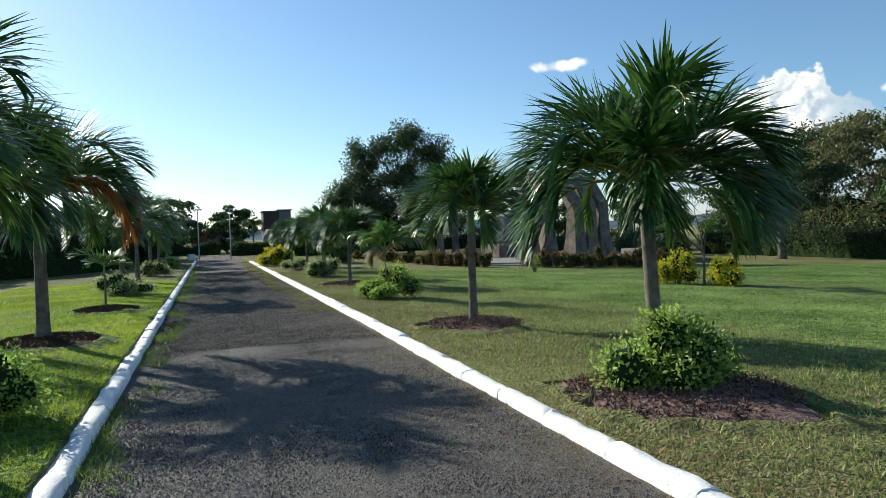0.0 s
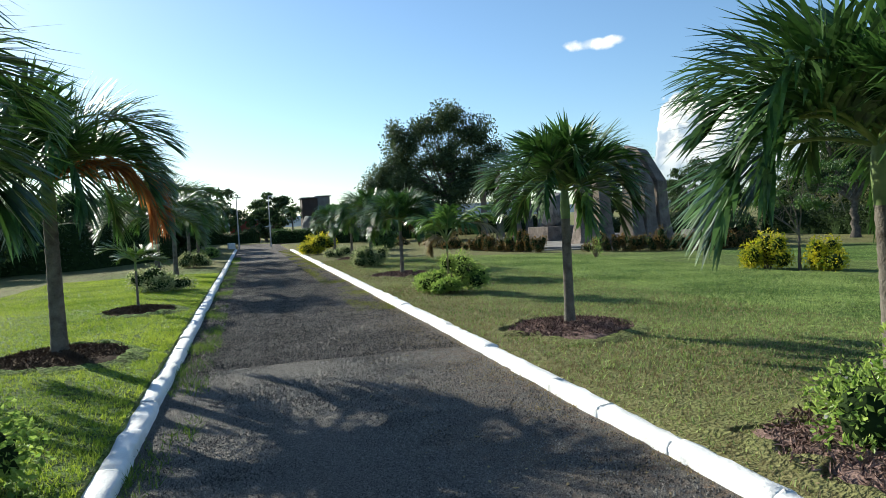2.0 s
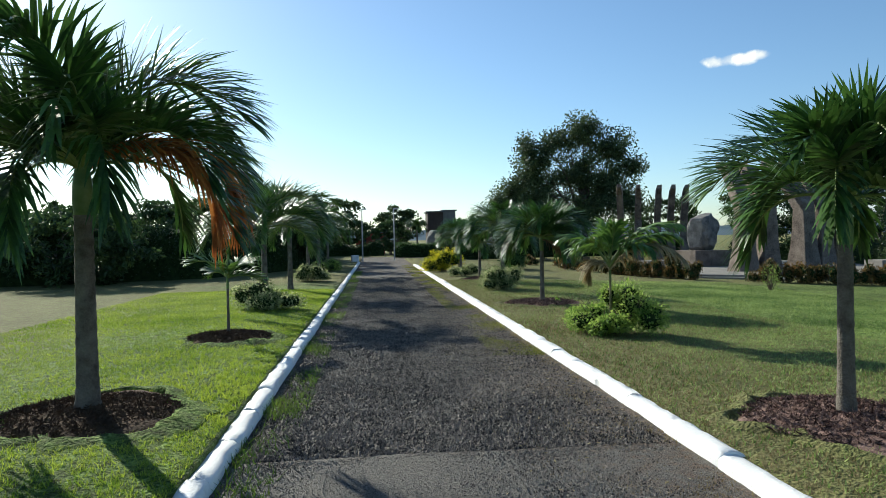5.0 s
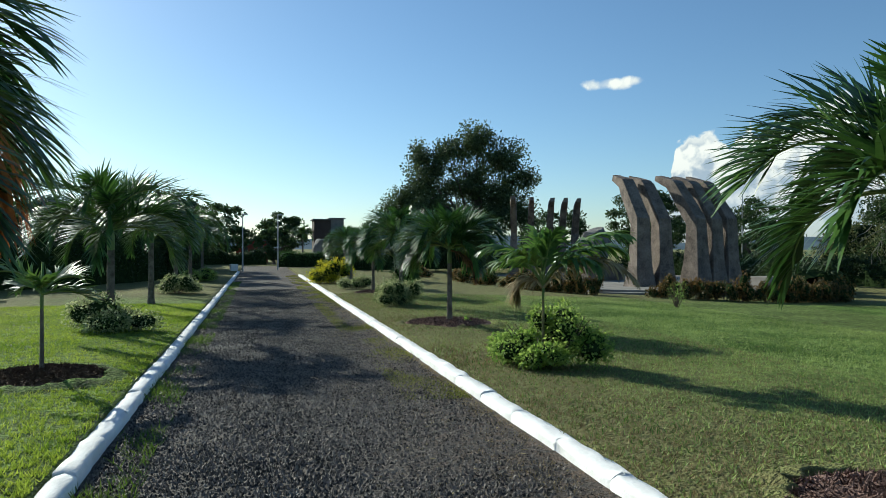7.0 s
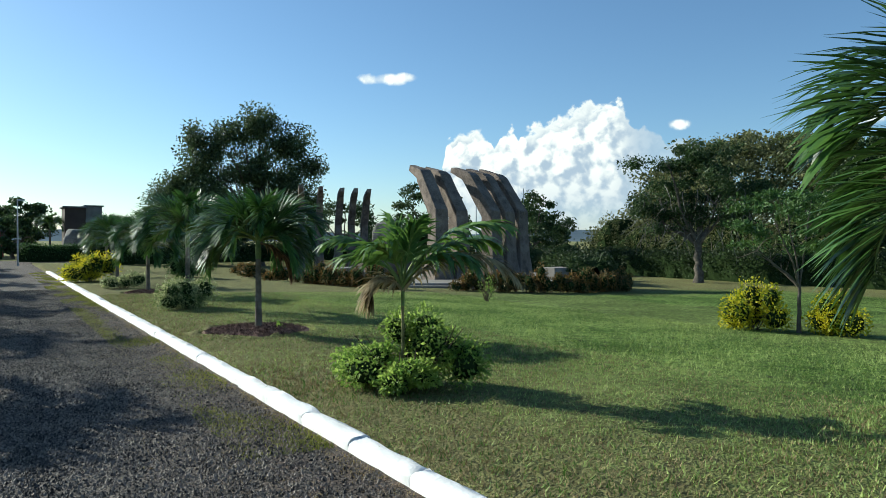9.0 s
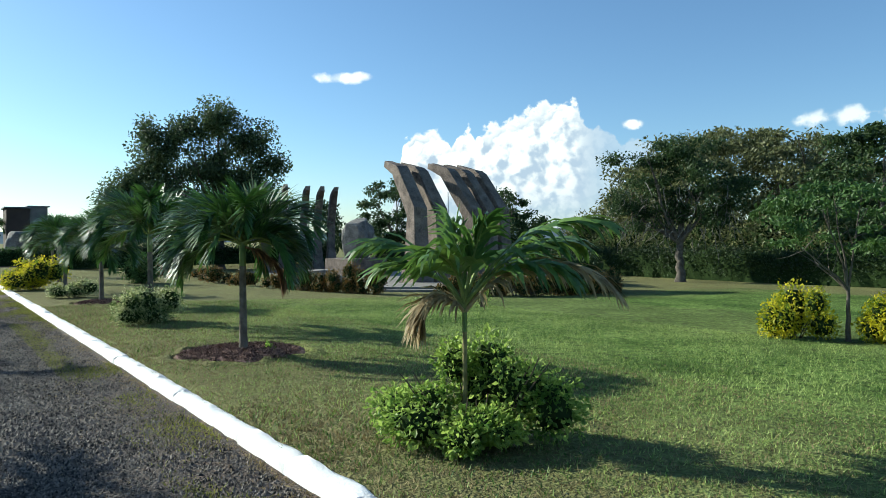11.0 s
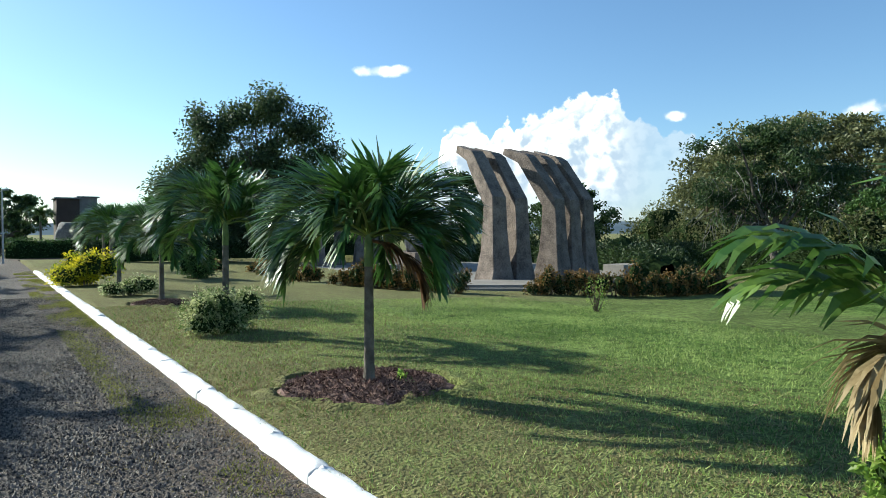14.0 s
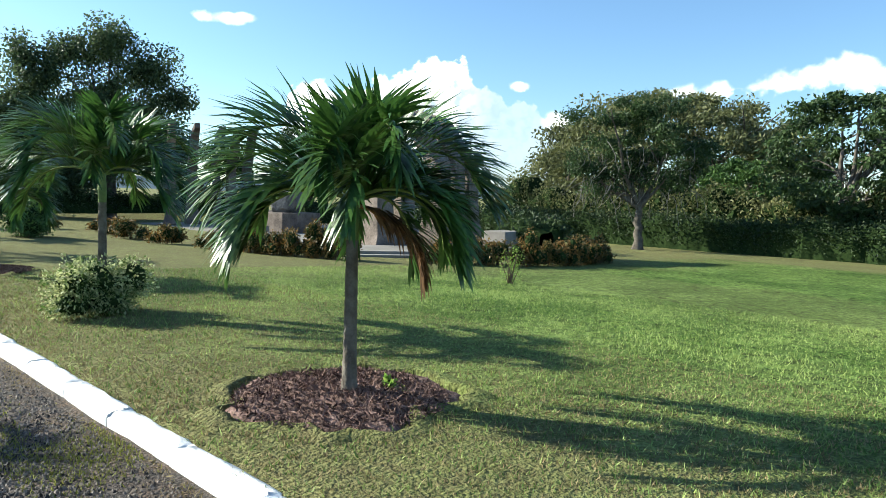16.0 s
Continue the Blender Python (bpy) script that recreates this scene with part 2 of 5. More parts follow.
def asphalt_material():
    """Coarse dark chippings, worn smoother and paler before the patch edge at y = 9.8, leaf litter towards the kerb on the right."""
    m = bpy.data.materials.new("asphalt")
    m.use_nodes = True
    n, l = m.node_tree.nodes, m.node_tree.links
    p = n["Principled BSDF"]
    geo = n.new("ShaderNodeNewGeometry")
    sep = n.new("ShaderNodeSeparateXYZ")
    l.new(geo.outputs["Position"], sep.inputs[0])

    def noise_tex(scale, detail=6):
        k = n.new("ShaderNodeTexNoise")
        k.inputs["Scale"].default_value, k.inputs["Detail"].default_value = scale, detail
        l.new(geo.outputs["Position"], k.inputs["Vector"])
        return k.outputs["Fac"]

    def op(kind, *v):
        k = n.new("ShaderNodeMath")
        k.operation = kind
        for i, q in enumerate(v):
            if isinstance(q, (int, float)):
                k.inputs[i].default_value = q
            else:
                l.new(q, k.inputs[i])
        return k.outputs[0]

    def mixc(f, a, b):
        k = n.new("ShaderNodeMix")
        k.data_type = "RGBA"
        l.new(f, k.inputs["Factor"])
        for s, q in (("A", a), ("B", b)):
            if isinstance(q, tuple):
                k.inputs[s].default_value = (*q, 1)
            else:
                l.new(q, k.inputs[s])
        return k.outputs["Result"]

    def remap(v, a, b):
        k = n.new("ShaderNodeMapRange")
        k.inputs["From Min"].default_value, k.inputs["From Max"].default_value = a, b
        l.new(v, k.inputs["Value"])
        return k.outputs[0]

    vor = n.new("ShaderNodeTexVoronoi")
    vor.inputs["Scale"].default_value = 40
    l.new(geo.outputs["Position"], vor.inputs["Vector"])
    chips = mixc(vor.outputs["Color"], (0.009, 0.007, 0.006), (0.135, 0.110, 0.092))
    fine = mixc(remap(noise_tex(110, 4), 0.35, 0.65), (0.014, 0.012, 0.011), (0.235, 0.212, 0.188))
    fine = mixc(op("MULTIPLY", noise_tex(1.3), 0.45), fine, (0.075, 0.062, 0.048))
    edge = op("SUBTRACT", sep.outputs["Y"], op("MULTIPLY_ADD", noise_tex(2.2), 1.3, 9.2))
    k = n.new("ShaderNodeMapRange")
    k.inputs["From Min"].default_value, k.inputs["From Max"].default_value = -0.02, 0.06
    l.new(edge, k.inputs["Value"])
    coarse = k.outputs[0]
    base = mixc(coarse, fine, chips)
    # brown litter and soil towards the kerbs
    lit = n.new("ShaderNodeMapRange")
    lit.inputs["From Min"].default_value, lit.inputs["From Max"].default_value = 0.95, 2.35
    l.new(op("MULTIPLY_ADD", noise_tex(3.5, 9), 1.6, op("SUBTRACT", sep.outputs["X"], 0.8)), lit.inputs["Value"])
    ragged = op("MULTIPLY", remap(noise_tex(9, 8), 0.40, 0.62), 0.85)
    base = mixc(op("MULTIPLY", lit.outputs[0], ragged), base, mixc(remap(noise_tex(85, 5), 0.36, 0.64), (0.020, 0.013, 0.009), (0.21, 0.135, 0.085)))
    l.new(base, p.inputs["Base Color"])
    p.inputs["Roughness"].default_value, p.inputs["Specular IOR Level"].default_value = 0.82, 0.35
    b = n.new("ShaderNodeBump")
    b.inputs["Strength"].default_value, b.inputs["Distance"].default_value = 1.0, 0.03
    h = op("ADD", op("MULTIPLY", op("SUBTRACT", 1.0, vor.outputs["Distance"]), op("MULTIPLY_ADD", coarse, 0.8, 0.25)), op("MULTIPLY", noise_tex(150, 3), 0.6))
    l.new(h, b.inputs["Height"])
    l.new(b.outputs["Normal"], p.inputs["Normal"])
    return m


LAWN, ASPHALT = lawn_material(), asphalt_material()


# ---- mesh helpers ----
def link(name, me, material, parent=None, label=""):
    ob = new(name, me)
    if material and not me.materials:
        me.materials.append(material)
    if parent:
        ob.parent = parent
    if label:
        ob["label"] = label
    return ob


def np_mesh(name, verts, faces, smooth=False):
    """A mesh from arrays: verts (n, 3); faces (m, 3) or (m, 4)."""
    verts, faces = np.asarray(verts, dtype=np.float32), np.asarray(faces, dtype=np.int32)
    me = bpy.data.meshes.new(name)
    k = faces.shape[1]
    me.vertices.add(len(verts))
    me.vertices.foreach_set("co", verts.ravel())
    me.loops.add(faces.size)
    me.loops.foreach_set("vertex_index", faces.ravel())
    me.polygons.add(len(faces))
    me.polygons.foreach_set("loop_start", np.arange(0, faces.size, k, dtype=np.int32))
    me.polygons.foreach_set("use_smooth", np.full(len(faces), smooth, dtype=bool))
    me.update(calc_edges=True)
    me.validate()
    return me


def bm_mesh(name, bm, smooth=False):
    me = bpy.data.meshes.new(name)
    bm.to_mesh(me)
    bm.free()
    if smooth:
        me.polygons.foreach_set("use_smooth", [True] * len(me.polygons))
    return me


def part(name, bm, material, parent, label="", smooth=False):
    return link(name, bm_mesh(name, bm, smooth), material, parent, label)


def thing(name, place, label, category, group="", kind="", turn=0.0):
    ob = new(name)
    ob.empty_display_size = 0.2
    ob.matrix_world = pose(*place, 0, 0, turn)
    return tagged(ob, label, category, group, kind)


def box(bm, x0, x1, y0, y1, z0, z1, bevel=0.0):
    g = bmesh.ops.create_cube(bm, size=1)["verts"]
    bmesh.ops.scale(bm, vec=(x1 - x0, y1 - y0, z1 - z0), verts=g)
    bmesh.ops.translate(bm, vec=((x0 + x1) / 2, (y0 + y1) / 2, (z0 + z1) / 2), verts=g)
    if bevel:
        bmesh.ops.bevel(bm, geom=list({e for v in g for e in v.link_edges}), offset=bevel, segments=2, affect="EDGES", profile=0.6)
    return bm


def unit(v):
    return v / np.maximum(np.linalg.norm(v, axis=-1, keepdims=True), 1e-9)


def leaves(rng, centres, size, aspect=0.5, out=None, droop=0.3, fold=0.12):
    """Folded four-cornered leaves at the centres: verts and faces."""
    n = len(centres)
    d = rng.normal(size=(n, 3))
    if out is not None:
        d = unit(d) * 0.8 + out
    d[:, 2] -= droop
    u = unit(d)
    v = unit(np.cross(u, rng.normal(size=(n, 3))))
    w = np.cross(u, v)
    s = (size * rng.uniform(0.6, 1.35, n))[:, None]
    c = centres
    verts = np.stack([c - u * s * 0.5, c + v * s * aspect * 0.5 + w * s * fold, c + u * s * 0.5, c - v * s * aspect * 0.5 + w * s * fold], 1).reshape(-1, 3)
    return verts, np.arange(4 * n).reshape(-1, 4)


def tube(path, radii, sides=8, seed=0, rough=0.0):
    """A bent, tapered limb along the path: verts and faces."""
    path = np.asarray(path, dtype=float)
    radii = np.asarray(radii, dtype=float)
    rng = np.random.default_rng(seed)
    t = unit(np.gradient(path, axis=0))
    ref = np.where(np.abs(t[:, 2:3]) < 0.9, np.array([[0, 0, 1.0]]), np.array([[1.0, 0, 0]]))
    a = unit(np.cross(t, ref))
    b = np.cross(t, a)
    th = np.linspace(0, 2 * np.pi, sides, endpoint=False)
    r = radii[:, None] * (1 + rough * rng.normal(size=(len(path), sides)))
    v = path[:, None, :] + r[..., None] * (np.cos(th)[None, :, None] * a[:, None, :] + np.sin(th)[None, :, None] * b[:, None, :])
    m = len(path)
    i, j = np.meshgrid(np.arange(m - 1), np.arange(sides), indexing="ij")
    i, j = i.ravel(), j.ravel()
    k = (j + 1) % sides
    return v.reshape(-1, 3), np.stack([i * sides + j, i * sides + k, (i + 1) * sides + k, (i + 1) * sides + j], 1)


def join(pieces):
    vs, fs, o = [], [], 0
    for v, f in pieces:
        vs.append(v)
        fs.append(f + o)
        o += len(v)
    return np.concatenate(vs), np.concatenate(fs)


def curve_path(p0, way, length, sag, steps, rng, wander=0.0):
    """Points of a limb that starts along way and sags or rises by sag."""
    p, w = np.array(p0, float), np.array(way, float)
    pts = [p.copy()]
    for _ in range(steps):
        w = w + np.array([0, 0, -sag / steps]) * 1.0 + rng.normal(size=3) * wander / steps
        w = w / np.linalg.norm(w)
        p = p + w * length / steps
        pts.append(p.copy())
    return np.array(pts)


def ground_z(x):
    """Height of the lawn across the road's line."""
    xs = [-400, -30, -8, -2.5, -1.05, 2.56, 3.2, 5, 8.5, 12.4, 16, 23.4, 33, 60, 400]
    zs = [0.05, 0.05, 0.12, 0.16, 0.12, 0.075, 0.085, 0.05, -0.08, -0.22, -0.33, -0.56, -0.76, -0.9, -0.9]
    return float(np.interp(x, xs, zs))


# ---- large structure: ground, road, kerbs ----
def build_ground():
    xs = [-4000, -600, -120, -40, -20, -12, -8, -6, -4.5, -3.5, -2.8, -2.2, -1.6, -1.2, -1.03, -0.99, 2.48, 2.53, 2.8, 3.2, 3.6, 4.2, 5, 6, 7, 8.5, 10, 12.4, 14, 16, 18, 20, 23.4, 28, 33, 40, 60, 120, 600, 4000]
    ys = [-4000, -400, -60, -20, -8] + list(np.arange(-5, 50, 1.0)) + [55, 62, 63, 75, 120, 600, 4000]
    v = []
    for y in ys:
        for x in xs:
            z = ground_z(x) + 0.02 * (noise.noise(Vector((x * 0.4, y * 0.4, 0)))) * (1 if abs(x) < 60 else 0)
            if -1.0 < x < 2.5 or (y > 62.5 and y < 70):
                z = -0.06
            v.append((x, y, z))
    w = len(xs)
    f = [(j * w + i, j * w + i + 1, (j + 1) * w + i + 1, (j + 1) * w + i) for j in range(len(ys) - 1) for i in range(w - 1)]
    ob = link("ground", np_mesh("ground", v, f, True), LAWN)
    tagged(ob, "mown green lawn with straw-coloured worn patches", "lawn", kind="structure")


def build_road():
    xs = np.linspace(-0.97, 2.46, 15)
    ys = np.concatenate([[-14], np.arange(-6, 64, 0.5)])
    v = [(x, y, 0.02 - 0.012 * ((x - 0.75) / 1.7) ** 2 + 0.008 * noise.noise(Vector((x * 1.1, y * 1.1, 3)))) for y in ys for x in xs]
    w = len(xs)
    f = [(j * w + i, j * w + i + 1, (j + 1) * w + i + 1, (j + 1) * w + i) for j in range(len(ys) - 1) for i in range(w - 1)]
    ob = link("road", np_mesh("road", v, f, True), ASPHALT)
    tagged(ob, "dark grey worn asphalt drive with coarse chippings", "road", kind="structure")
    bm = bmesh.new()
    box(bm, -40, 40, 63.5, 69.5, -0.05, 0.012)
    ob = part("cross_road", bm, ASPHALT, None)
    tagged(ob, "grey asphalt road crossing the end of the drive", "road", kind="structure")


def kerb_stone_mesh(seed):
    """A kerb block 0.9 m long with rounded, chipped top edges, along y."""
    rng = np.random.default_rng(seed)
    prof = [(-0.082, -0.08), (-0.079, 0.070), (-0.068, 0.094), (-0.044, 0.108), (0.0, 0.112), (0.044, 0.108), (0.068, 0.094), (0.079, 0.070), (0.082, -0.08)]
    ys = [-0.4503, -0.442, -0.3, -0.15, 0.0, 0.15, 0.3, 0.442, 0.4503]
    v = []
    for k, y in enumerate(ys):
        s = 0.985 if k in (0, len(ys) - 1) else 1.0
        for i, (x, z) in enumerate(prof):
            q = rng.normal(size=2) * (0.0055 if 0 < i < 8 else 0.0)
            v.append((x * s + q[0], y, z * (s if z > 0 else 1) + q[1]))
    w = len(prof)
    f = [(j * w + i, j * w + i + 1, (j + 1) * w + i + 1, (j + 1) * w + i) for j in range(len(ys) - 1) for i in range(w - 1)]
    n = len(ys) - 1
    bm = bmesh.new()
    bv = [bm.verts.new(p) for p in v]
    for q in f:
        bm.faces.new([bv[i] for i in q])
    bm.faces.new([bv[i] for i in range(w)])
    bm.faces.new([bv[n * w + i] for i in range(w)][::-1])
    bm.faces.new([bv[0], bv[n * w], bv[n * w + w - 1], bv[w - 1]])
    bmesh.ops.recalc_face_normals(bm, faces=bm.faces)
    me = bm_mesh("kerb_stone", bm, True)
    me.materials.append(PAINT)
    return me


def build_kerbs():
    meshes = [kerb_stone_mesh(s) for s in range(6)]
    rng = random.Random(5)
    for side, x, lab in (("kerb_left", -0.965, "low white-painted kerb between drive and grass"), ("kerb_right", 2.478, "low white-painted kerb between drive and lawn")):
        k = thing(side, (x, 0, 0), lab, "kerb", kind="structure")
        for i in range(66):
            y = -5.5 + 0.9 * i
            if side == "kerb_right" and y > 47:
                break
            ob = new("kerb_stone", meshes[rng.randrange(6)])
            ob.parent = k
            far = min(1.0, max(0.0, (y - 6.0) / 5.0)) if side == "kerb_right" else 0.5
            ob.matrix_local = pose(rng.uniform(-0.008, 0.008) + 0.06 * (far - 0.5), y, rng.uniform(-0.014, 0.002), rng.uniform(-0.4, 0.4), rng.uniform(-1.5, 1.5), rng.uniform(-0.5, 0.5) + (180 if rng.random() < 0.5 else 0)) @ Matrix.Diagonal((1.0 + 0.18 * far, 1.0, 1.0, 1.0))


# ---- palms ----
def frond(rng, az, rise, length, sag, leaf_len=0.46, pairs=56, gravity=0.45, width=0.037, ragged=0.0, bare=0.11, vee=0.62, bow=1.25):
    """One pinnate frond from the crown: an arched rachis, and stiff leaflets that stand in a V along its outer side, two (verts, faces) sets."""
    s = np.linspace(0, 1, 23)
    th = rise - sag * s ** bow
    sway = az + rng.uniform(-0.35, 0.35) * s ** 1.5
    step = np.stack([np.cos(sway) * np.cos(th), np.sin(sway) * np.cos(th), np.sin(th)], 1) * length / 22
    path = np.concatenate([np.zeros((1, 3)), np.cumsum(step[:-1], 0)])
    stalk = tube(path, 0.017 * (1 - 0.85 * s) + 0.002, 5)
    tan = unit(np.gradient(path, axis=0))
    level = np.stack([np.sin(sway), -np.cos(sway), np.zeros_like(sway)], 1)
    twist = rng.uniform(-0.5, 0.5) * s[:, None]
    up0 = np.cross(level, tan)
    side = unit(level * np.cos(twist) + up0 * np.sin(twist))
    up = np.cross(side, tan)
    vs, n = [], 0
    for q in range(pairs):
        f = bare + (1 - bare) * (q + rng.uniform(-0.35, 0.35)) / pairs
        i = f * (len(path) - 1)
        a = max(0, min(int(i), len(path) - 2))
        w = i - a
        p0 = path[a] * (1 - w) + path[a + 1] * w
        t, sd, u = tan[a], side[a], up[a]
        ll = leaf_len * (0.45 + 1.0 * math.sin(math.pi * min(1, (f * 0.80 + 0.12))) ** 0.8) / 1.3 * rng.uniform(0.82, 1.1)
        for sg in (-1, 1):
            if rng.random() < ragged:
                continue
            d = sd * sg * rng.uniform(0.35, 0.85) * (1 - 0.35 * f) + t * (0.5 + 0.65 * f) + u * vee * rng.uniform(0.45, 1.25) + rng.normal(size=3) * 0.07
            d = d / np.linalg.norm(d)
            p, rows = p0.copy(), []
            wd = width * rng.uniform(0.75, 1.15)
            pull = gravity * rng.uniform(0.4, 1.3)
            for k, wk in enumerate((0.45, 1.0, 0.75, 0.06)):
                c = np.cross(d, u + sd * sg * 0.4)
                c = c / max(np.linalg.norm(c), 1e-6)
                rows.append(p - c * wd * wk * 0.5)
                rows.append(p + c * wd * wk * 0.5)
                d = d + np.array([0, 0, -pull * (0.18 + 0.22 * k)])
                d = d / np.linalg.norm(d)
                p = p + d * ll / 3
            vs.extend(rows)
            n += 1
    vs = np.array(vs)
    b = np.arange(n)[:, None] * 8
    fs = np.concatenate([b + np.array([[0, 1, 3, 2]]), b + np.array([[2, 3, 5, 4]]), b + np.array([[4, 5, 7, 6]])])
    return stalk, (vs, fs)


def add_frond(stalk, blades, leaf, parent, at, name="frond", label="", rib=None):
    """A frond as a part of its palm, with its midrib as a part of the frond."""
    o = link(name, np_mesh(name, *blades), leaf, parent, label)
    o.location = at
    link("midrib", np_mesh("midrib", *stalk, True), rib or RACHIS, o)


def palm(place, crown, radius, count, length, label, seed, leaf=None, lean=(0, 0), dry=(), group="palms along the drive", sag=(2.3, 2.9), rises=(0.26, 1.50), leaf_len=0.46, first=0.0, pairs=58, ragged=0.02, fronds=None, hanging=(), bark=None):
    """A young fan of arched fronds on a ringed trunk; crown: height of the crown's heart above the ground."""
    rng = np.random.default_rng(seed)
    leaf = leaf or PALM
    x, y = place
    ob = thing("palm_tree", (x, y, ground_z(x)), label, "palm tree", group)
    shaft = min(0.42, crown * 0.22)
    m = 34
    zs = np.linspace(-0.06, crown - shaft, m)
    bend = np.array([[lean[0] * (z / crown) ** 1.5, lean[1] * (z / crown) ** 1.5, z] for z in np.maximum(zs, 0)])
    bend[0, 2] = -0.06
    r = radius * (1.0 + 0.45 * np.exp(-np.maximum(zs, 0) / 0.12) - 0.22 * np.maximum(zs, 0) / crown) * (1 + 0.035 * np.where(np.arange(m) % 2, 1, -1))
    v, f = tube(bend, r, 14, seed, 0.012)
    link("trunk", np_mesh("trunk", v, f, True), bark or TRUNK, ob, "grey ringed trunk" if not bark else "thin green-brown stem")
    top = np.array([lean[0], lean[1], crown])
    zz = np.linspace(0, 1, 8)
    pth = bend[-1][None] * (1 - zz[:, None]) + top[None] * zz[:, None]
    v, f = tube(pth, radius * (0.86 + 0.28 * np.sin(zz * 2.6) - 0.45 * zz), 12)
    link("crownshaft", np_mesh("crownshaft", v, f, True), SHAFT, ob, "smooth green crownshaft")
    for i in range(len(fronds) if fronds else count):
        az = first + i * 2.39996 + rng.uniform(-0.25, 0.25)
        h = (i + 0.5) / count
        rise = rises[0] + (rises[1] - rises[0]) * h
        st, lv = frond(rng, az, rise, length * rng.uniform(0.9, 1.1) * (0.80 + 0.24 * h), rng.uniform(*sag) * (0.72 + 0.28 * h), leaf_len, pairs, ragged=ragged)
        if fronds:
            az, rise, ln, sg = fronds[i]
            st, lv = frond(rng, az, rise, ln, sg, leaf_len, pairs, 1.25, 0.046, ragged, 0.34, 0.15, 1.6)
        add_frond(st, lv, leaf, ob, top + np.array([0, 0, -0.05 * (1 - h)]))
    for az, rise, ln, sg in hanging:
        st, lv = frond(rng, az, rise, ln, sg, leaf_len, pairs, 0.7, vee=0.5)
        add_frond(st, lv, leaf, ob, top + np.array([0, 0, -0.06]))
    for az, rise, ln, sg, material, lab in dry:
        st, lv = frond(rng, az, rise, ln, sg, leaf_len * 0.9, 60, 1.5, 0.030, vee=0.2)
        add_frond(st, lv, material, ob, top + np.array([0, 0, -0.08]), "dead_frond", lab, material)
    v, f = tube(np.array([[0, 0, 0], [0.01, 0, 0.3], [0.0, 0.01, 0.62 * length / 1.6]]), [0.016, 0.013, 0.003], 6)
    o = link("spear_leaf", np_mesh("spear_leaf", v, f, True), leaf, ob, "unopened upright green spear leaf")
    o.location = top
    return ob


# ---- shrubs, mulch beds ----
def shrub(place, rx, ry, h, label, seed, leaf=None, count=2600, size=0.055, lobes=9, flowers=0, name="shrub", category="shrub", group="", low=0.0, aspect=0.55, mounds=(), dense=True):
    rng = np.random.default_rng(seed)
    leaf = leaf or LEAF_BUSH
    x, y = place
    ob = thing(name, (x, y, ground_z(x)), label, category, group)
    cs, st, cores = [], [], []
    for k in range(lobes):
        a, q = rng.uniform(0, 2 * np.pi), math.sqrt(rng.uniform(0.02, 1))
        c = np.array([rx * 0.70 * q * math.cos(a), ry * 0.70 * q * math.sin(a), h * rng.uniform(0.30, 0.72) * (1.08 - 0.35 * q)])
        rad = np.array([rx * 0.40, ry * 0.40, h * 0.36]) * rng.uniform(0.75, 1.25)
        if mounds:
            mx, my, mr, mh = mounds[k % len(mounds)]
            c = np.array([mx + mr * 0.55 * q * math.cos(a), my + mr * 0.55 * q * math.sin(a), mh * rng.uniform(0.35, 0.72)])
            rad = np.array([mr * 0.55, mr * 0.55, mh * 0.34]) * rng.uniform(0.8, 1.2)
        elif k % 3 == 0:
            c[2], rad = h * 0.24, np.array([rx * 0.46, ry * 0.46, h * 0.30])
        cs.append((c, rad))
        p = curve_path((c[0] * 0.15, c[1] * 0.15, -0.03), unit(np.array([c[0], c[1], h * 0.8])), np.linalg.norm(c) + rad[2] * 0.6, -0.2, 6, rng, 0.5)
        st.append(tube(p, np.linspace(0.013, 0.004, 7), 5))
    pts, outs = [], []
    per = count // lobes
    for c, rad in cs:
        d = unit(rng.normal(size=(per, 3)))
        rr = rng.uniform(0.55, 1.06, (per, 1)) * (1 + 0.16 * np.sin(d[:, :1] * 7 + c[0] * 9) * np.cos(d[:, 1:2] * 6 + c[1] * 5))
        p = c + d * rr * rad
        k = p[:, 2] > 0.02 + low
        pts.append(p[k])
        outs.append(d[k])
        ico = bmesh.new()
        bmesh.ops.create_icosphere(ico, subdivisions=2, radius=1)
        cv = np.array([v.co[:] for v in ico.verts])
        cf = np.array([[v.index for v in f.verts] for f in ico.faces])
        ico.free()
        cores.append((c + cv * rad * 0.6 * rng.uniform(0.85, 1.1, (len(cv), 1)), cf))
    pts, outs = np.concatenate(pts), np.concatenate(outs)
    link("branchwork", np_mesh("branchwork", *join(st)), STEM, ob, "thin brown stems")["kind"] = "stuff"
    # blobs behind the leaves, their colour painted as the shade in the gaps
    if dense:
        link("inner_growth", np_mesh("inner_growth", *join(cores)), SHADE_CORE, ob, "dark core in the colour of leaf shade")["kind"] = "stuff"
    link("foliage", np_mesh("foliage", *leaves(rng, pts, size, aspect, outs * 0.9, 0.1)), leaf, ob)
    if flowers:
        i = rng.choice(len(pts), flowers)
        link("flowers", np_mesh("flowers", *leaves(rng, pts[i] + outs[i] * 0.03, 0.035, 0.9, outs[i], 0, 0.2)), FLOWER, ob, "small white flowers")["kind"] = "stuff"
    return ob


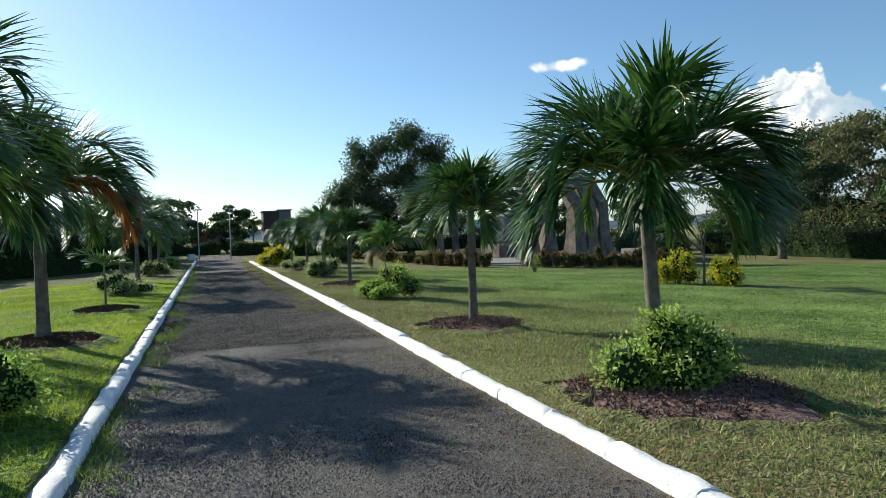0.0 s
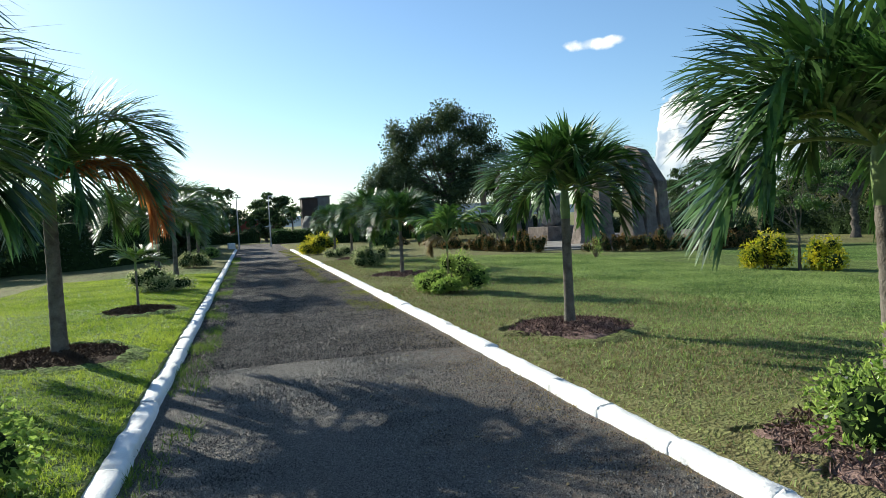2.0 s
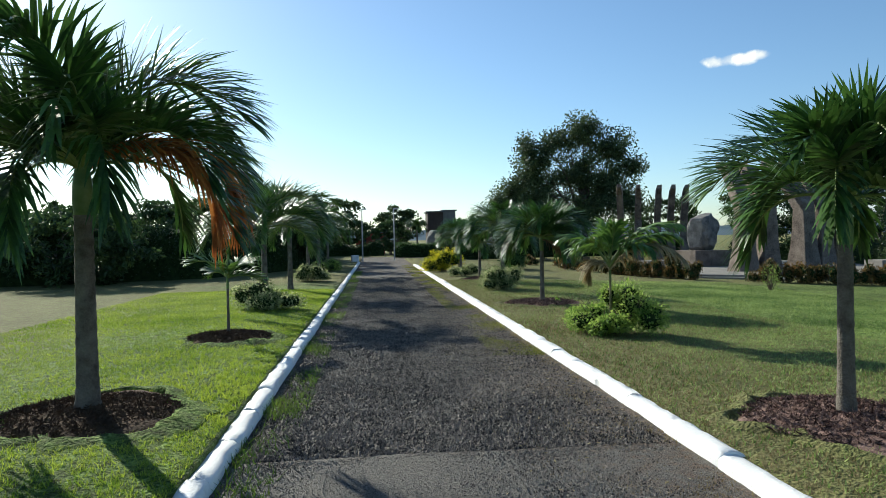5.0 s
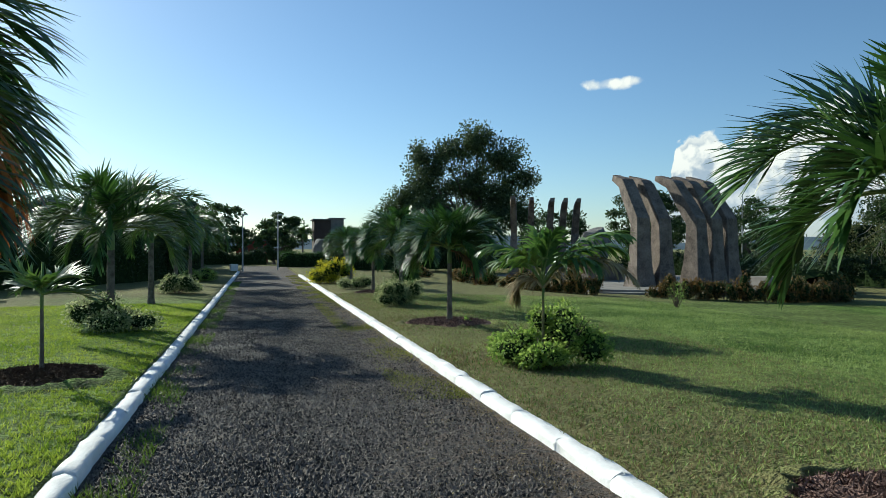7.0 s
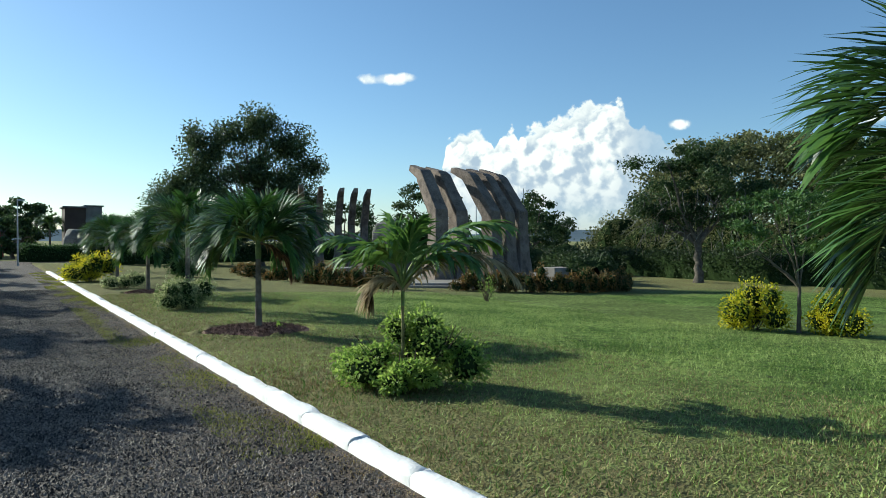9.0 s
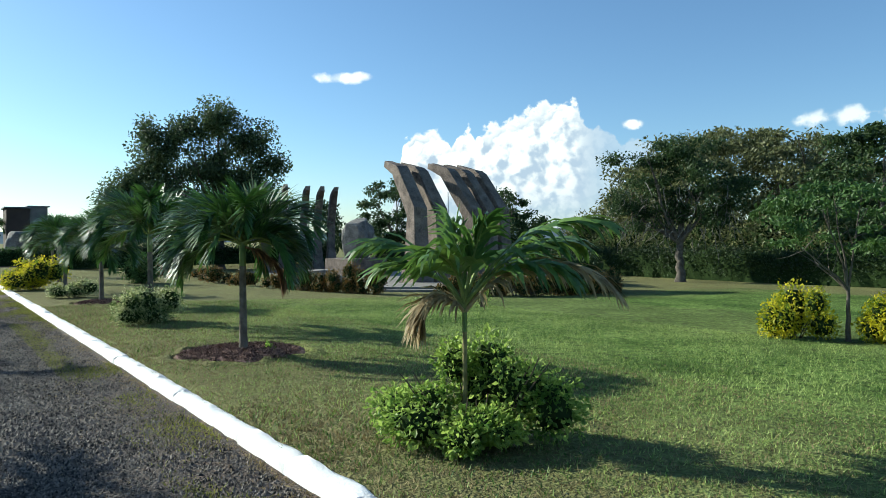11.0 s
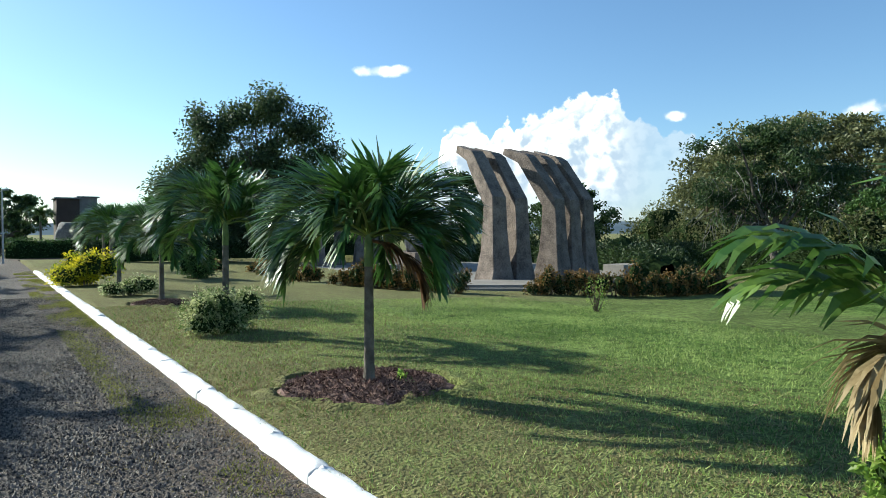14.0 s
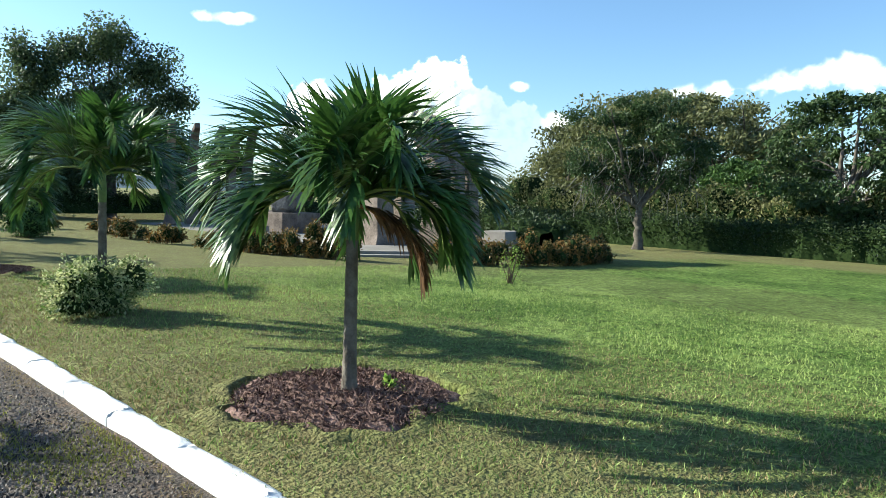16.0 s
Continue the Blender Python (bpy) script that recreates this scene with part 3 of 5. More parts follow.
def mulch_bed(place, r, label, seed, soil=False, chips=2800):
    rng = np.random.default_rng(seed)
    x, y = place
    ob = thing("mulch_bed", (x, y, ground_z(x)), label, "mulch bed", "beds round the palms")
    n, rings = 40, 9
    v = [(0, 0, 0.07)]
    for j in range(1, rings + 1):
        q = j / rings
        for i in range(n):
            a = 2 * math.pi * i / n
            w = r * q * (1 + 0.42 * noise.noise(Vector((math.cos(a) * 1.6, math.sin(a) * 1.4, seed * 3.1))) + 0.22 * noise.noise(Vector((math.cos(a) * 5, math.sin(a) * 5, seed))))
            z = 0.07 * (1 - q ** 2) + 0.022 * noise.noise(Vector((w * math.cos(a) * 9, w * math.sin(a) * 9, seed))) - (0.05 if j == rings else 0.0) + 0.012
            v.append((w * math.cos(a), w * math.sin(a), z))
    f = [(0, 1 + i, 1 + (i + 1) % n) for i in range(n)]
    q4 = [(1 + (j - 1) * n + i, 1 + j * n + i, 1 + j * n + (i + 1) % n, 1 + (j - 1) * n + (i + 1) % n) for j in range(1, rings) for i in range(n)]
    f += [t for a, b, c, d in q4 for t in ((a, b, c), (a, c, d))]
    link("mound", np_mesh("mound", v, f, True), SOIL if soil else MULCH, ob)
    # turf lip round the cut edge
    v, m = [], 72
    for i in range(m):
        a = 2 * math.pi * i / m
        w = r * (1 + 0.42 * noise.noise(Vector((math.cos(a) * 1.6, math.sin(a) * 1.4, seed * 3.1))) + 0.22 * noise.noise(Vector((math.cos(a) * 5, math.sin(a) * 5, seed))))
        h = 0.045 + 0.05 * noise.noise(Vector((math.cos(a) * 4, math.sin(a) * 4, seed + 9)))
        for dw, z in ((-0.03, -0.03), (-0.012, max(0.012, h * 0.8)), (0.03, max(0.015, h)), (0.12, max(0.01, h * 0.5)), (0.24, -0.02)):
            q = w + dw + 0.02 * noise.noise(Vector((a * 9, dw * 20, seed)))
            v.append((q * math.cos(a), q * math.sin(a), z))
    f = [(i * 5 + j, (i + 1) % m * 5 + j, (i + 1) % m * 5 + j + 1, i * 5 + j + 1) for i in range(m) for j in range(4)]
    link("turf_edge", np_mesh("turf_edge", v, f, True), LAWN, ob, "raised worn turf edge round the bed")
    a, q = rng.uniform(0, 2 * np.pi, chips), np.sqrt(rng.uniform(0, 1, chips)) * r * 0.97
    c = np.stack([q * np.cos(a), q * np.sin(a), 0.07 * (1 - (q / r) ** 2) + 0.02 + rng.uniform(0, 0.02, chips)], 1)
    o = link("shredded_bark", np_mesh("shredded_bark", *leaves(rng, c, 0.068, 0.2, None, 0, 0.05)), SOIL if soil else MULCH, ob, "reddish brown shredded bark" if not soil else "dry soil crumbs")
    o["kind"] = "stuff"
    return ob


# ---- trees ----
def tree(place, height, spread, label, seed, leaf=None, trunk=0.16, fork=0.3, limbs=7, clumps=60, per=110, size=0.24, base=0.35, flat=0.55, name="tree", lean=(0, 0), twigs=True, group="", aspect=0.5, clump=0.17, rim=0.0, subs=None, axis=(1.0, 0.0)):
    """Tapered trunk, limbs and a crown of many leaf clumps. spread: the crown's half width; base: where the crown begins, as a part of the height."""
    rng = np.random.default_rng(seed)
    leaf = leaf or LEAF_DARK
    x, y = place
    ob = thing(name, (x, y, ground_z(x)), label, "tree", group)
    hb = height * fork
    tp = np.array([[lean[0] * t * t, lean[1] * t * t, -0.1 + (hb + 0.1) * t] for t in np.linspace(0, 1, 9)])
    tp[1:-1, :2] += rng.normal(size=(7, 2)) * trunk * 0.15
    pieces = [tube(tp, trunk * (1.15 - 0.4 * np.linspace(0, 1, 9) + 0.5 * np.exp(-np.linspace(0, 1, 9) * 12)), 10, seed, 0.06)]
    zc, hz = height * (base + 1) / 2, height * (1 - base) / 2
    cc = []
    for k in range(clumps):
        d = unit(rng.normal(size=3))
        if rim and d[2] < -0.2:
            d[2] *= -rim
        q = rng.uniform(0.5, 1.0) ** 0.5
        c = np.array([spread * d[0] * q, spread * d[1] * q, zc + hz * d[2] * q])
        c[:2] *= 1 + 0.22 * noise.noise(Vector((d[0] * 2, d[1] * 2, d[2] * 2 + seed)))
        c[:2] += np.array(lean)
        cc.append(c)
    if subs:
        cc, sz = [], sum(q[2] ** 2 for q in subs)
        for lat, zz, rr in subs:
            for _ in range(max(3, int(clumps * rr * rr / sz))):
                d = unit(rng.normal(size=3)) * rng.uniform(0.3, 1.12) * rr
                cc.append((axis[0] * lat + d[0], axis[1] * lat + d[1], zz + d[2] * 0.8))
        clumps = len(cc)
    cc = np.array(cc)
    top = tp[-1]
    for k in range(limbs):
        tgt = cc[rng.integers(len(cc))] * np.array([0.85, 0.85, 1])
        w = unit(tgt - top + np.array([0, 0, height * 0.12]))
        p = curve_path(top - np.array([0, 0, trunk]), w, np.linalg.norm(tgt - top), 0.25, 9, rng, 0.7)
        pieces.append(tube(p, trunk * 0.62 * (1 - 0.85 * np.linspace(0, 1, 10)), 7, seed + k, 0.05))
        if twigs:
            for _ in range(4):
                i = rng.integers(3, 8)
                p2 = curve_path(p[i], unit(rng.normal(size=3) + np.array([0, 0, 0.5]) + w), spread * rng.uniform(0.3, 0.6), 0.2, 6, rng, 0.8)
                pieces.append(tube(p2, trunk * 0.22 * (1 - 0.85 * np.linspace(0, 1, 7)), 5, seed, 0.03))
    link("trunk", np_mesh("trunk", *join(pieces), True), BARK, ob, "grey-brown bark")
    r = spread * clump
    d = unit(rng.normal(size=(clumps, per, 3)))
    sc = rng.uniform(0.65, 1.45, (clumps, 1, 1)) * r
    pts = cc[:, None, :] + d * sc * rng.uniform(0.25, 1.05, (clumps, per, 1)) * np.array([1.25, 1.25, flat * 1.3])
    link("crown", np_mesh("crown", *leaves(rng, pts.reshape(-1, 3), size, aspect, (d * 0.7).reshape(-1, 3), 0.25)), leaf, ob, "loose crown of small leaves")
    return ob


def hedge(points, width, height, label, seed, leaf=None, per_m=420, size=0.12, name="hedge", category="hedge", uneven=0.2, group="", kind=""):
    """A dense hedge along a line of plan points, with a core coloured as leaf shade and an uneven leafy skin."""
    rng = np.random.default_rng(seed)
    leaf = leaf or LEAF_HEDGE
    pts = np.array(points, float)
    seg = np.linalg.norm(np.diff(pts, axis=0), axis=1)
    cum = np.concatenate([[0], np.cumsum(seg)])
    total = cum[-1]

    def at(s):
        return np.stack([np.interp(s, cum, pts[:, 0]), np.interp(s, cum, pts[:, 1])], -1)

    o = at(0.0)
    ob = thing(name, (o[0], o[1], ground_z(o[0])), label, category, group, kind)
    m, k = max(8, int(total / 0.5)), 11
    ss = np.linspace(0, total, m)
    mid = at(ss)
    tan = unit(np.gradient(mid, axis=0))
    nor = np.stack([-tan[:, 1], tan[:, 0]], 1)

    def hgt(s):
        return height * (1 + uneven * np.array([noise.noise(Vector((q * 0.55, seed * 2.3, 0))) + 0.5 * noise.noise(Vector((q * 1.7, seed, 4))) for q in np.atleast_1d(s)]))

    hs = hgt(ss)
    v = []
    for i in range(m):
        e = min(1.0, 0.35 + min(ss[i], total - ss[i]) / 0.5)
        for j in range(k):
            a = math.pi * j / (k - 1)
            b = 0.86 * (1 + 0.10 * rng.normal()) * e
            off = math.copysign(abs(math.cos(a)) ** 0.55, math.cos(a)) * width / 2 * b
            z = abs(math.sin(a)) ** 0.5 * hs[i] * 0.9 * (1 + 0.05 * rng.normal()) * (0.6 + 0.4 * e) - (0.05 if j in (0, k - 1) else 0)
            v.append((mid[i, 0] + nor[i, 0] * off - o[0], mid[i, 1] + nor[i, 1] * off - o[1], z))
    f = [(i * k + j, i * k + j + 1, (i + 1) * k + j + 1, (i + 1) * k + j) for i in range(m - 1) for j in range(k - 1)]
    # dark sheet under the leaf skin, shade put into its colour
    link("inner_growth", np_mesh("inner_growth", v, f), SHADE_CORE, ob, "dark core in the colour of leaf shade")
    n = int(total * per_m)
    s = rng.uniform(0, total, n)
    a = rng.uniform(0, math.pi, n)
    c = at(s)
    i = np.clip(np.searchsorted(ss, s) - 1, 0, m - 1)
    hh = np.interp(s, ss, hs)
    b = rng.uniform(0.82, 1.12, n)
    off = np.sign(np.cos(a)) * np.abs(np.cos(a)) ** 0.55 * width / 2 * b
    z = np.sin(a) ** 0.5 * hh * b * 0.97 + rng.normal(size=n) * size * 0.3
    P = np.stack([c[:, 0] + nor[i, 0] * off - o[0], c[:, 1] + nor[i, 1] * off - o[1], np.maximum(z, 0.03)], 1)
    out = np.stack([nor[i, 0] * np.cos(a), nor[i, 1] * np.cos(a), np.sin(a)], 1)
    link("foliage", np_mesh("foliage", *leaves(rng, P, size, 0.55, out * 0.7, 0.1)), leaf, ob)
    return ob


# ---- sculptures ----
def sculpture_fin(place, label, seed, flip=False, turn=0.0, wide=1.0):
    """A tall bent stone slab: wide foot, upright shaft, leaning upper part and a nearly level beak; it leans towards +y."""
    rng = np.random.default_rng(seed)
    x, y = place
    # (y back, y front, z back, z front) of the cross cuts from foot to tip
    cuts = [(y0 * 1.15, y1 * 1.15, z0 * 1.115, z1 * 1.115) for y0, y1, z0, z1 in [(-0.52, 0.52, -0.1, -0.1), (-0.48, 0.46, 0.35, 0.35), (-0.40, 0.36, 1.0, 1.0), (-0.33, 0.27, 1.9, 1.9), (-0.28, 0.26, 2.80, 2.55),
            (0.80, 1.16, 4.28, 3.92), (1.02, 1.34, 4.46, 4.14), (2.02, 2.06, 4.74, 4.50)]]
    half = [0.54, 0.43, 0.36, 0.33, 0.32, 0.29, 0.27, 0.20]
    bm = bmesh.new()
    rows = []
    for (y0, y1, z0, z1), h in zip(cuts, half):
        q = lambda: rng.normal() * 0.012
        rows.append([bm.verts.new((sx * h * wide + q(), yy + q(), zz + q())) for sx, yy, zz in ((-1, y0, z0), (1, y0, z0), (1, y1, z1), (-1, y1, z1))])
    for a, b in zip(rows, rows[1:]):
        for i in range(4):
            bm.faces.new((a[i], a[(i + 1) % 4], b[(i + 1) % 4], b[i]))
    bm.faces.new(rows[0][::-1])
    bm.faces.new(rows[-1])
    bmesh.ops.recalc_face_normals(bm, faces=bm.faces)
    bmesh.ops.subdivide_edges(bm, edges=bm.edges, cuts=2, use_grid_fill=True)
    for v in bm.verts:
        d = noise.noise(v.co * 2.3 + Vector((seed * 7, 0, 0))) * 0.03 + noise.noise(v.co * 7 + Vector((seed, 3, 0))) * 0.015
        v.co += v.co.normalized() * d
    sharp = [e for e in bm.edges if len(e.link_faces) == 2 and e.calc_face_angle(0) > 0.7]
    bmesh.ops.bevel(bm, geom=sharp, offset=0.02, segments=1, affect="EDGES")
    ob = link("stone_sculpture", bm_mesh("stone_sculpture", bm), STONE)
    ob.matrix_world = pose(x, y, -0.22, 0, 0, turn + (180 if flip else 0))
    return tagged(ob, label, "sculpture", "ring of bent stone slabs")


def build_monument():
    lab = "tall bent slab of rough brown stone leaning inwards"
    for i, (x, y, t) in enumerate(((16.75, 35.2, -2), (17.87, 35.3, 3), (19.4, 34.9, 13), (20.3, 35.0, 12), (21.15, 35.1, 11))):
        sculpture_fin((x, y), lab, 11 + i, turn=t)
    for i, (x, y, t) in enumerate(((17.5, 53.2, -22), (19.0, 53.8, -20), (20.6, 54.2, -18), (21.6, 54.2, -18), (22.6, 54.2, -18))):
        sculpture_fin((x, y), lab, 31 + i, True, t, 0.70)
    # paving and steps
    bm = bmesh.new()
    g = bmesh.ops.create_circle(bm, cap_ends=True, segments=64, radius=11.0)
    e = bmesh.ops.extrude_face_region(bm, geom=bm.faces[:])
    bmesh.ops.translate(bm, vec=(0, 0, 0.4), verts=[v for v in e["geom"] if isinstance(v, bmesh.types.BMVert)])
    ob = part("plaza", bm, PLAZA, None)
    ob.matrix_world = pose(20.0, 44.5, -0.74)
    tagged(ob, "round pale paved plaza under the stone slabs", "paving", kind="structure")
    st = thing("steps", (15.3, 33.4, -0.36), "low pale concrete steps up to the plaza", "steps", kind="structure", turn=-35)
    for w, d, z0, z1 in ((2.0, 1.7, -0.1, 0.06), (1.75, 1.35, 0.06, 0.15), (1.5, 1.0, 0.15, 0.24)):
        bm = bmesh.new()
        box(bm, -w, w, -d, d + 0.6, z0, z1, 0.015)
        part("step", bm, PLAZA, st)
    # boulder on its pedestal
    bm = bmesh.new()
    box(bm, -1.3, 1.3, -1.15, 1.15, -0.1, 0.82, 0.03)
    ob = part("pedestal", bm, STONE, None)
    ob.matrix_world = pose(19.9, 45.9, -0.22, 0, 0, 12)
    tagged(ob, "dark square stone pedestal under a boulder", "pedestal")
    bm = bmesh.new()
    bmesh.ops.create_icosphere(bm, subdivisions=4, radius=1)
    for v in bm.verts:
        n = v.co.copy()
        s = 1 + 0.30 * noise.noise(n * 1.3 + Vector((4, 1, 2))) + 0.10 * noise.noise(n * 4)
        v.co = Vector((max(-0.78, min(0.75, n.x * s)), n.y * 0.7 * s, max(-0.98, min(0.92 + 0.25 * n.x, n.z * 1.15 * s))))
    ob = part("boulder", bm, ROCK, None)
    ob.matrix_world = pose(20.0, 45.9, 0.60 + 1.10, 0, 0, 30) @ Matrix.Diagonal((1.13, 1.13, 1.13, 1))
    tagged(ob, "upright rough grey boulder on a pedestal", "boulder")
    # low blocks and bench
    for x, y, w, d, h, t in ((23.6, 35.0, 0.9, 0.5, 0.75, 10), (15.2, 41.5, 0.9, 0.5, 0.7, 20)):
        bm = bmesh.new()
        box(bm, -w, w, -d, d, 0, h, 0.02)
        ob = part("stone_block", bm, CONCRETE, None)
        ob.matrix_world = pose(x, y, -0.5, 0, 0, t)
        tagged(ob, "low pale concrete block beside the plaza", "block", "concrete blocks at the plaza")
    bn = thing("bench", (13.6, 37.4, -0.25), "low pale concrete bench at the plaza", "bench", turn=-50)
    bm = bmesh.new()
    box(bm, -1.1, 1.1, -0.22, 0.22, 0.32, 0.42, 0.02)
    part("seat", bm, CONCRETE, bn)
    for q in (-0.8, 0.8):
        bm = bmesh.new()
        box(bm, q - 0.12, q + 0.12, -0.18, 0.18, 0, 0.32, 0.01)
        part("support", bm, CONCRETE, bn)


build_ground()
build_road()
build_kerbs()
build_monument()

# ---- palms beside the drive ----
G = "green feathery palm with grey ringed trunk"
palm((3.80, 5.40), 1.82, 0.072, 17, 1.55, "large " + G + " above a shrub", 1, lean=(-0.10, 0.0), leaf_len=0.56, pairs=62, hanging=((3.3, 0.75, 1.25, 2.2), (5.2, 0.7, 1.2, 2.3), (4.2, 0.8, 1.25, 2.3)))
palm((3.80, 10.05), 1.78, 0.066, 17, 1.28, G + " in a mulch bed", 2, leaf_len=0.46)
palm((3.74, 15.38), 1.05, 0.020, 9, 1.65, "slender young palm with browned ragged frond tips", 3, PALM_YOUNG, leaf_len=0.38, ragged=0.10, pairs=24, bark=SAPLING,
     fronds=((2.45, 1.05, 0.95, 1.35), (2.1, 0.90, 0.80, 1.4), (5.45, 1.02, 1.32, 1.35), (5.85, 0.90, 1.18, 1.35), (5.15, 0.85, 0.95, 1.6), (1.9, 1.45, 0.6, 0.3), (4.9, 1.38, 0.62, 0.4), (0.4, 0.95, 0.85, 1.6), (3.6, 1.1, 0.7, 1.4)),
     dry=((2.6, 0.95, 0.46, 2.9, PALM_DRY, "dried straw-coloured frond"), (5.6, 0.90, 1.3, 1.8, PALM_DRY, "dried straw-coloured frond")))
palm((3.87, 20.35), 1.52, 0.052, 17, 1.26, G + " in a mulch bed", 4, leaf_len=0.43, hanging=((2.3, 0.45, 1.25, 2.2), (2.65, 0.5, 1.05, 2.1), (5.9, 0.4, 1.0, 2.0), (5.2, 0.6, 1.0, 2.1)), dry=((5.6, -0.15, 0.75, 1.4, PALM_BROWN, "dead rust-brown hanging frond"),))
palm((3.85, 25.10), 1.70, 0.055, 17, 1.38, G + " above a shrub", 5, leaf_len=0.44)
palm((3.92, 30.10), 1.35, 0.055, 16, 1.35, G + " in a mulch bed", 6, leaf_len=0.44)
palm((3.9, 35.6), 1.5, 0.06, 15, 1.4, G + " behind a golden shrub", 7)
palm((4.6, 42.0), 1.7, 0.07, 12, 1.4, G, 8)
palm((5.2, 48.5), 1.9, 0.07, 12, 1.5, G, 9)
palm((-2.1, 6.0), 2.1, 0.075, 14, 1.40, "large " + G + " above a shrub", 21, leaf_len=0.52)
palm((-2.22, 10.95), 2.08, 0.088, 17, 1.95, "large " + G + " and a dead frond", 22, leaf_len=0.56, pairs=64, hanging=((0.75, 1.0, 1.9, 2.7), (0.35, 0.9, 1.7, 2.6), (5.2, 0.8, 1.6, 2.6), (3.2, 0.85, 1.9, 2.6), (4.6, 0.5, 1.3, 2.3), (4.1, 0.6, 1.5, 2.5)), dry=((0.15, 0.75, 1.75, 2.6, PALM_RUST, "dead rust-orange hanging frond"), (6.1, 0.65, 1.65, 2.55, PALM_RUST, "dead rust-orange hanging frond")))
palm((-2.02, 15.55), 0.95, 0.022, 5, 0.6, "tiny thin-stemmed palm sapling in bare soil", 23, PALM_YOUNG, leaf_len=0.26, pairs=22, rises=(0.2, 1.0), sag=(1.2, 2.0))
palm((-2.2, 20.2), 1.75, 0.07, 17, 1.8, G + " above a shrub", 24)
palm((-2.35, 26.0), 1.95, 0.075, 16, 1.75, G, 25)
palm((-2.3, 31.0), 1.9, 0.07, 12, 1.8, G + " above a shrub", 26)
palm((-2.3, 36.0), 2.0, 0.07, 12, 1.8, G, 27)
palm((-2.3, 42.0), 2.1, 0.07, 12, 1.8, G, 28)
palm((4.5, 77.5), 2.9, 0.09, 11, 1.5, G + " beyond the end road", 29, group="")

# ---- beds and shrubs beside the drive ----
mulch_bed((3.72, 5.0), 1.0, "reddish mulch bed under a shrub", 1)
mulch_bed((3.80, 10.05), 0.80, "reddish mulch bed round a palm", 2)
mulch_bed((3.85, 20.40), 0.82, "reddish mulch bed round a palm, cut into the turf", 3, chips=3200)
mulch_bed((3.92, 30.1), 0.6, "brown mulch bed round a palm", 4)
mulch_bed((-2.22, 10.95), 0.75, "bare soil bed round a palm", 6, True)
mulch_bed((-2.02, 15.55), 0.62, "bare soil bed round a sapling", 7, True)
shrub((3.75, 5.3), 0.68, 0.62, 0.74, "bushy green shrub with small white flowers under a palm", 41, count=7000, size=0.05, lobes=12, flowers=140, group="shrubs along the drive")
shrub((3.72, 15.3), 0.82, 0.68, 0.70, "bright green leafy shrub under a young palm", 42, count=9000, size=0.05, lobes=18, mounds=((-0.40, 0.28, 0.45, 0.48), (0.22, 0.24, 0.38, 0.80), (0.38, -0.22, 0.42, 0.62), (-0.15, -0.25, 0.4, 0.36)), group="shrubs along the drive")
shrub((3.85, 24.95), 0.72, 0.66, 0.76, "rounded pale variegated shrub under a palm", 43, LEAF_VARI, count=6500, size=0.05, group="shrubs along the drive")
shrub((3.65, 32.6), 0.68, 0.6, 0.62, "low rounded pale green shrub", 44, LEAF_VARI, count=2400, size=0.06, group="shrubs along the drive")
shrub((3.2, 36.9), 0.95, 0.8, 1.25, "golden yellow leafy shrub beside the drive", 45, LEAF_YELLOW, count=4200, size=0.08, group="golden shrubs")
shrub((-1.98, 6.15), 0.88, 0.85, 0.78, "bushy grey-green shrub under a palm", 46, count=5200, size=0.05, group="shrubs along the drive")
shrub((-2.1, 20.1), 0.82, 0.72, 0.66, "rounded green shrub under a palm", 47, LEAF_VARI, count=4200, size=0.055, group="shrubs along the drive")
shrub((-2.2, 30.3), 0.75, 0.7, 0.65, "rounded green shrub under a palm", 48, LEAF_VARI, count=3000, size=0.06, group="shrubs along the drive")
shrub((-2.1, 38.5), 0.75, 0.7, 0.6, "rounded green shrub beside the drive", 49, count=2400, size=0.07, group="shrubs along the drive")
shrub((13.3, 17.75), 0.72, 0.68, 1.1, "golden yellow and green leafy shrub on the lawn", 50, LEAF_YELLOW, count=4200, size=0.065, group="golden shrubs")
shrub((13.95, 16.55), 0.75, 0.7, 1.1, "golden yellow and green leafy shrub on the lawn", 51, LEAF_YELLOW, count=4200, size=0.065, group="golden shrubs")
shrub((4.25, 20.2), 0.16, 0.16, 0.16, "small green seedling in a mulch bed", 52, count=160, size=0.06, lobes=4, name="seedling", category="plant")
shrub((12.4, 25.7), 0.34, 0.34, 0.95, "sparse thin young shrub on the lawn", 53, count=460, size=0.04, lobes=14, name="young_shrub", dense=False)
shrub((7.2, 40.5), 1.1, 0.9, 1.3, "dark green shrub on the lawn", 54, LEAF_MID, count=3000, size=0.1)

# ---- planting round the plaza ----
rng0 = random.Random(3)
line = [(22.9, 30.0), (21.0, 29.0), (19.0, 28.7), (17.2, 29.0), (15.4, 29.9), (14.4, 30.6)]
line2 = [(12.6, 31.6), (11.9, 32.9), (11.2, 34.4), (10.7, 36.0)]
for a, b in list(zip(line, line[1:])) + list(zip(line2, line2[1:])):
    d = math.dist(a, b)
    for k in range(max(1, round(d / 0.42))):
        t = k / max(1, round(d / 0.42))
        x, y = a[0] + (b[0] - a[0]) * t + rng0.uniform(-0.12, 0.12), a[1] + (b[1] - a[1]) * t + rng0.uniform(-0.12, 0.12)
        shrub((x, y), rng0.uniform(0.42, 0.56), rng0.uniform(0.42, 0.56), rng0.uniform(0.7, 1.1), "reddish green croton shrub in the plaza border", 200 + int(x * 31 + y * 7), LEAF_CROTON, 900, 0.085, 6, name="croton_shrub", group="croton border")
